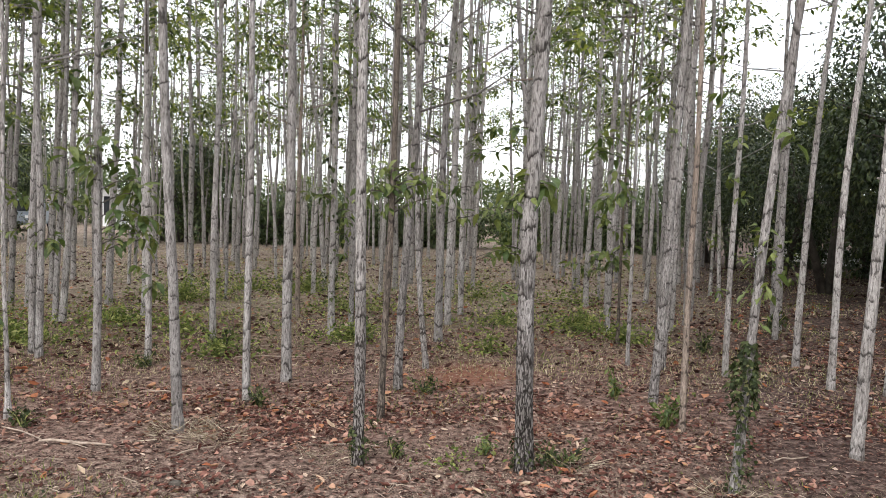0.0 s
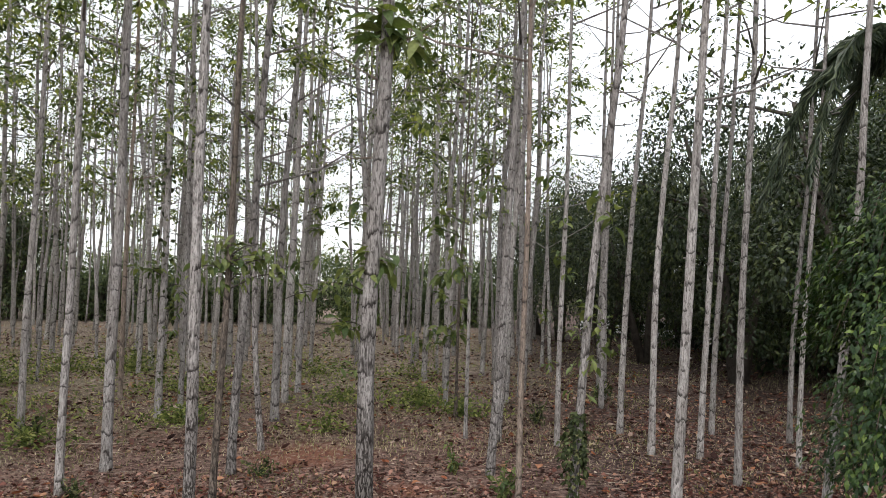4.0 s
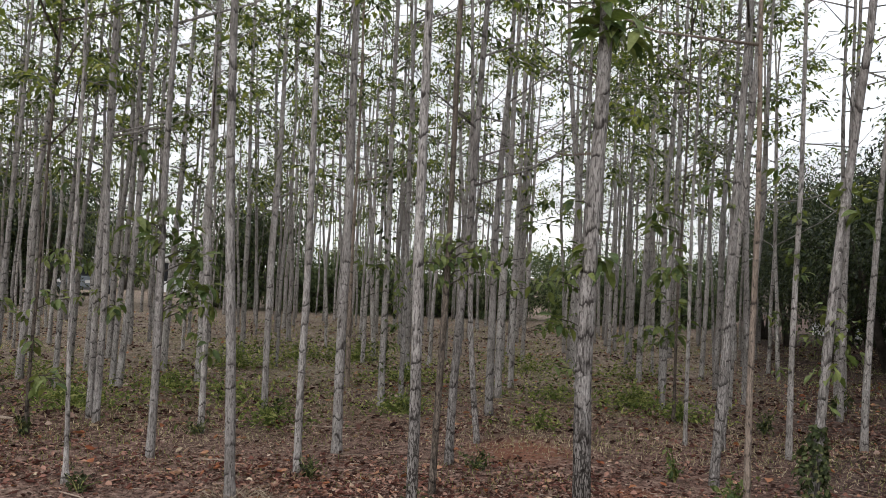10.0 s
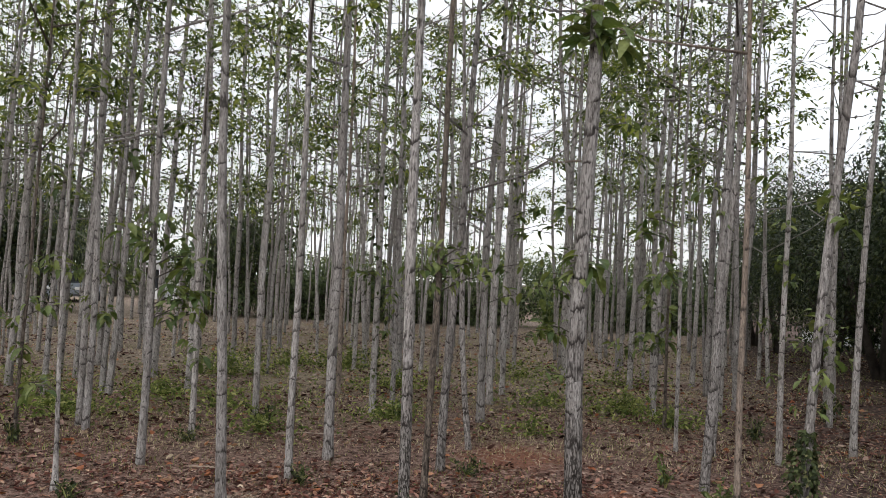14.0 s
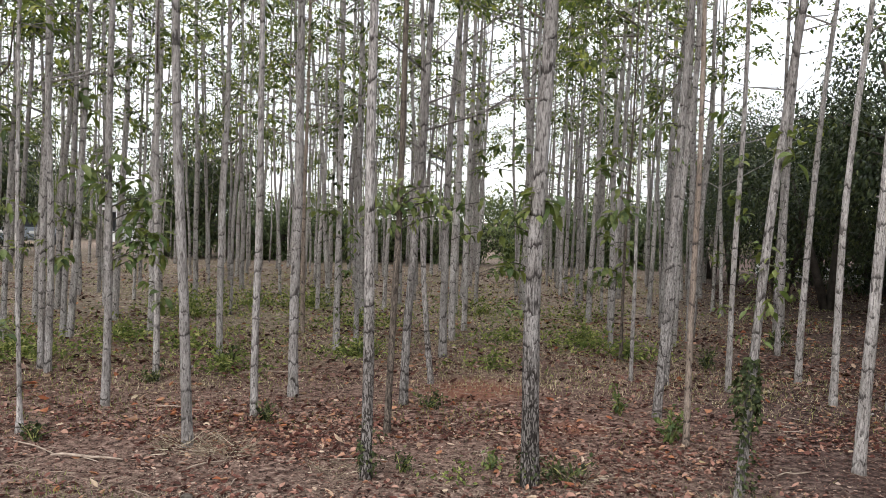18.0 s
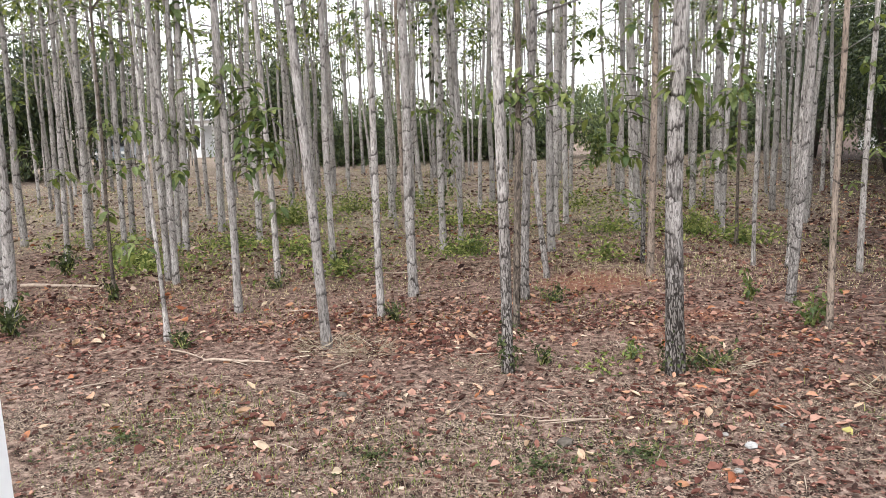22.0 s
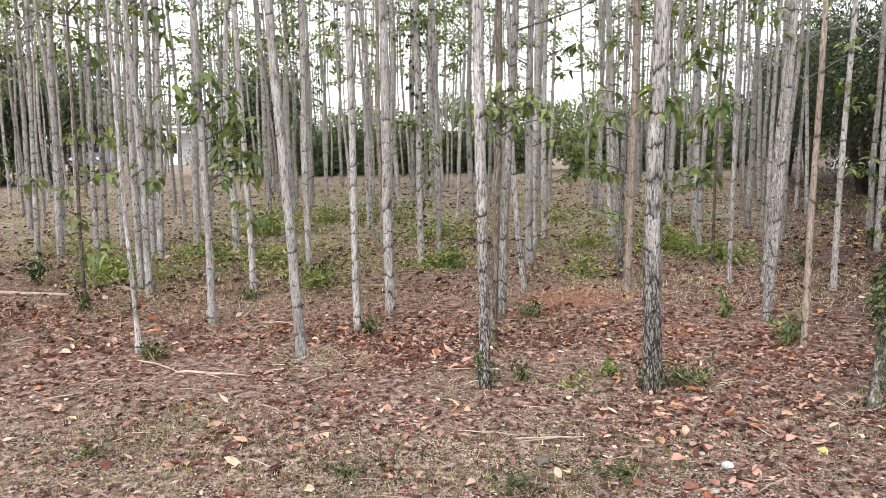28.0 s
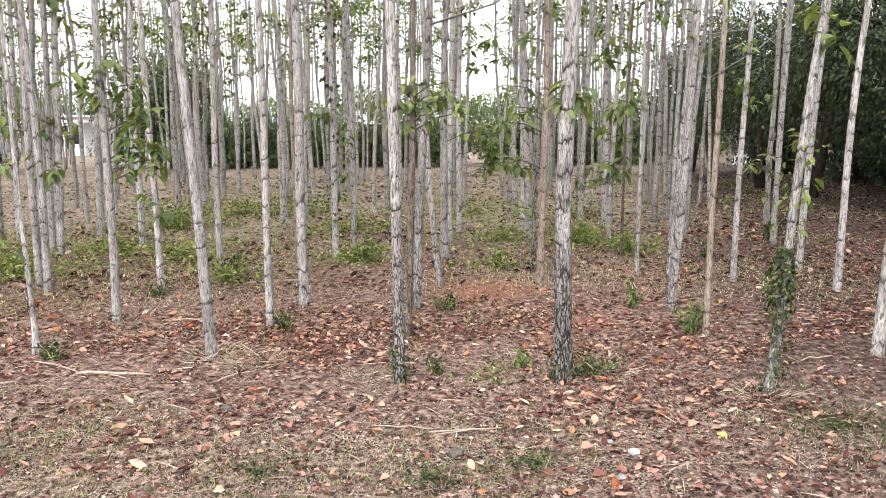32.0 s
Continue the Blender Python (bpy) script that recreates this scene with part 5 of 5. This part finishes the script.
def lump(name, x, y, size, mat, label, category):
    bm = bmesh.new()
    bmesh.ops.create_icosphere(bm, subdivisions=2, radius=size)
    for v in bm.verts:
        k = 1 + 0.5 * noise.noise(v.co / size * 1.6 + Vector((x, y, 0)))
        v.co = Vector((v.co.x * k, v.co.y * k * 0.8, v.co.z * k * 0.55))
    me = bpy.data.meshes.new(name)
    bm.to_mesh(me)
    bm.free()
    me.materials.append(mat)
    ob = new(name, me)
    ob.matrix_world = pose(x, y, ground_z(x, y) + size * 0.3)
    tagged(ob, label, category)


lump("crumpled_paper", 0.75, 3.6, 0.03, GREY_PAPER, "crumpled scrap of grey-white paper on the grass", "litter")
lump("stone", 0.67, 3.74, 0.018, PALE_STONE, "small pale stone on the verge", "stone")
lump("stone", 0.62, 3.35, 0.02, PALE_STONE, "small pale stone on the verge", "stone")
lump("stone", 1.0, 3.9, 0.018, PALE_STONE, "small pale stone on the verge", "stone")
lump("dirt_clod", -1.33, 4.32, 0.035, BARK_DARK, "dark clod of earth on dry grass", "clod")
lump("dirt_clod", -0.1, 3.63, 0.04, BARK_DARK, "dark clod of earth on dry grass", "clod")


# ---------- weeping tree and palm by the track ----------
def weeping_tree(x, y):
    rng = np.random.default_rng(71)
    tree = thing("weeping_fig_tree", x, y)
    wood, leaves = Shape(), Shape()
    wood.tube([(0, 0, -0.05), (0.01, 0, 0.3), (0.0, 0.02, 0.7), (0.1, 0, 1.2), (0.24, 0.03, 1.9)], [0.046, 0.037, 0.034, 0.028, 0.014], 10, 0.05, rng)
    for i in range(86):
        # layered sprays on a lopsided dome, each arching out and hanging at the tip
        a, h = rng.uniform(0, 2 * math.pi), 0.78 + 1.45 * rng.uniform(0, 1) ** 0.85
        out = 0.86 * math.sqrt(max(0.05, 1 - ((h - 1.4) / 1.0) ** 2)) * rng.uniform(0.55, 1.0)
        q = np.array([0.3 + math.cos(a) * out, 0.85 * math.sin(a) * out, h])
        p = np.array([0.1 * (h - 0.4), 0.01, max(0.78, h - 0.25)])
        e = q + np.array([math.cos(a) * 0.12, math.sin(a) * 0.12, -rng.uniform(0.25, 0.6 if h < 1.3 else 0.45)])
        e[2] = max(e[2], 0.55)
        m = (p + q) / 2 + np.array([0, 0, 0.08])
        wood.tube([p, m, q, e], [0.009, 0.007, 0.004, 0.0015], 5)
        k = 330
        f = rng.uniform(0, 1, k)
        pos = np.where((f < 0.4)[:, None], m + (q - m) * (f / 0.4)[:, None], q + (e - q) * ((f - 0.4) / 0.6)[:, None]) + rng.normal(0, 0.06, (k, 3))
        ln = rng.uniform(0.034, 0.062, k)
        along = np.stack([np.full(k, math.cos(a)) * 0.5, np.full(k, math.sin(a)) * 0.5, np.full(k, -0.65)], 1) + rng.normal(0, 0.4, (k, 3))
        up = np.stack([np.full(k, math.cos(a)) * 0.7, np.full(k, math.sin(a)) * 0.7, np.full(k, 0.9)], 1) + rng.normal(0, 0.35, (k, 3))
        leaves.put(*scatter(DIAMOND_V, DIAMOND_F, pos, along, up, ln, ln * 0.42))
    part("trunk", wood.mesh("trunk", BARK_WARM, True), tree, "slim brown trunk")
    part("crown", leaves.mesh("crown", LEAF_BRIGHT), tree, "glossy bright green drooping leaves")
    tagged(tree, "small weeping fig tree with glossy green hanging leaves", "tree")


weeping_tree(3.46, 3.62)


def palm(x, y, top):
    rng = np.random.default_rng(81)
    tree = thing("palm_tree", x, y)
    wood = Shape()
    zs = np.linspace(-0.05, top, 15)
    wood.tube([(0.03 * math.sin(z), 0.02 * math.sin(1.3 * z), z) for z in zs], [0.068 - 0.01 * z + (0.006 if i % 2 else 0) for i, z in enumerate(zs)], 12, 0.02, rng)
    part("trunk", wood.mesh("trunk", BARK[0], True), tree, "ringed grey palm trunk")
    for i in range(10):
        a = math.radians(36 * i + 10 + rng.uniform(-9, 9))
        rise = (0.9, 0.35, 0.65)[i % 3]
        length = rng.uniform(1.6, 2.0)
        frond, rib = Shape(), Shape()
        pts = []
        for k in range(11):
            f = k / 10
            pts.append(np.array([math.cos(a) * length * (f - 0.28 * f * f), math.sin(a) * length * (f - 0.28 * f * f), top + length * (rise * f - (0.85 + 0.75 * rise) * f * f)]))
        rib.tube(pts, [0.018 * (1 - 0.85 * k / 10) for k in range(11)], 5)
        n = 640
        f = rng.uniform(0.12, 1.0, n)
        idx = np.minimum((f * 10).astype(int), 9)
        pa = np.array(pts)
        pos = pa[idx] + (pa[idx + 1] - pa[idx]) * (f * 10 - idx)[:, None]
        tang = pa[idx + 1] - pa[idx]
        tang /= np.linalg.norm(tang, axis=1, keepdims=True)
        sd = np.cross(tang, np.array([0, 0, 1.0])) * np.where(rng.random(n) < 0.5, -1, 1)[:, None]
        along = sd * 0.45 + tang * 0.45 + np.array([0, 0, -0.85]) + rng.normal(0, 0.22, (n, 3))
        ln = 0.30 * (1 - 0.5 * f) * rng.uniform(0.9, 1.3, n)
        frond.put(*scatter(LEAF_V, LEAF_F, pos, along, np.cross(along, tang) + rng.normal(0, 0.2, (n, 3)), ln, np.full(n, 0.013)))
        fr = part("frond", frond.mesh("frond", LEAF_PALM), tree, "arching feathery dark green frond")
        part("rib", rib.mesh("rib", LEAF_PALM), fr)
    tagged(tree, "feathery palm with a grey trunk beside the dark trees", "palm")


palm(5.56, 5.74, 3.8)


# ---------- house, car and white post ----------
def box(sh, x0, y0, z0, x1, y1, z1):
    sh.put([(x, y, z) for z in (z0, z1) for y in (y0, y1) for x in (x0, x1)], [(0, 2, 3, 1), (4, 5, 7, 6), (0, 1, 5, 4), (2, 6, 7, 3), (0, 4, 6, 2), (1, 3, 7, 5)])


def boxed(name, mat, parent, dims, label="", bevel=0.01):
    bm = bmesh.new()
    x0, y0, z0, x1, y1, z1 = dims
    bmesh.ops.create_cube(bm, size=1, matrix=Matrix.Translation(((x0 + x1) / 2, (y0 + y1) / 2, (z0 + z1) / 2)) @ Matrix.Diagonal((x1 - x0, y1 - y0, z1 - z0, 1)))
    bmesh.ops.bevel(bm, geom=list(bm.edges), offset=bevel, segments=2, affect="EDGES")
    me = bpy.data.meshes.new(name)
    bm.to_mesh(me)
    bm.free()
    me.materials.append(mat)
    return part(name, me, parent, label)


house = thing("house", -16.3, 40.5, 0, 8)
boxed("wall", WHITE_PAINT, house, (-0.9, 1.2, 0, 1.1, 3.6, 1.95), "white rendered wall")
boxed("door", ROOF_SHEET, house, (-0.12, 1.17, 0, 0.3, 1.198, 1.75), "pale grey door")
boxed("roof", ROOF_SHEET, house, (-1.0, -0.5, 1.96, 1.2, 4.0, 2.08), "pale metal roof sheet")
for px in (-0.8, 0.05, 0.95):
    boxed("porch_post", WHITE_PAINT, house, (px - 0.07, -0.3, 0, px + 0.07, -0.16, 1.95), "white porch post")
for px in (-0.62, 0.7):
    w = boxed("window", GLASS_DARK, house, (px - 0.22, 1.17, 0.6, px + 0.22, 1.198, 1.6), "dark window pane")
    boxed("window_frame", WHITE_PAINT, w, (px - 0.26, 1.15, 0.52, px + 0.26, 1.168, 0.6))
boxed("beam", WHITE_PAINT, house, (-0.9, -0.32, 1.7, 1.05, -0.14, 1.82), "white porch beam")
tagged(house, "low white house with a porch and pale roof", "house")

car = thing("parked_car", -18.1, 35.2, 0, 12)
boxed("body", SILVER, car, (-0.8, -1.7, 0.28, 0.8, 1.9, 0.85), "silver-blue bodywork", 0.12)
cabin = boxed("cabin", SILVER, car, (-0.68, -0.8, 0.84, 0.68, 1.6, 1.38), "", 0.2)
boxed("windscreen", GLASS_DARK, cabin, (-0.58, -0.83, 0.92, 0.58, -0.72, 1.28), "dark windscreen", 0.02)
for sx in (-0.72, 0.72):
    for sy in (-1.1, 1.25):
        sh = Shape()
        sh.tube([(sx - 0.09, sy, 0.3), (sx + 0.09, sy, 0.3)], [0.3, 0.3], 20)
        part("wheel", sh.mesh("wheel", GLASS_DARK, True), car, "black tyre")
    boxed("headlight", WHITE_PAINT, car, (sx * 0.8 - 0.14, -1.73, 0.58, sx * 0.8 + 0.14, -1.68, 0.7), "clear headlight", 0.01)
tagged(car, "silver-blue car parked beyond the plantation", "car")

# white block that stands in for the bright clearing beyond the wood
wall = thing("garden_wall", 12.6, 25.5, 0, -62)
boxed("wall", WHITE_PAINT, wall, (-2.2, -0.1, 0, 2.2, 0.1, 0.42), "", 0.01)
boxed("block_top", PALE_STONE, wall, (-2.25, -0.14, 0.424, 2.25, 0.14, 0.48), "", 0.01)
tagged(wall, "low white block in place of the bright clearing behind dark trees", "wall")

post = thing("porch_post", -0.5535, 0.255, 0)
boxed("shaft", WHITE_PAINT, post, (-0.05, -0.05, 0.1, 0.05, 0.05, 2.6), "", 0.002)
boxed("base", WHITE_PAINT, post, (-0.07, -0.07, -0.02, 0.07, 0.07, 0.1), "", 0.006)
tagged(post, "white painted post close to where the camera stands", "post")
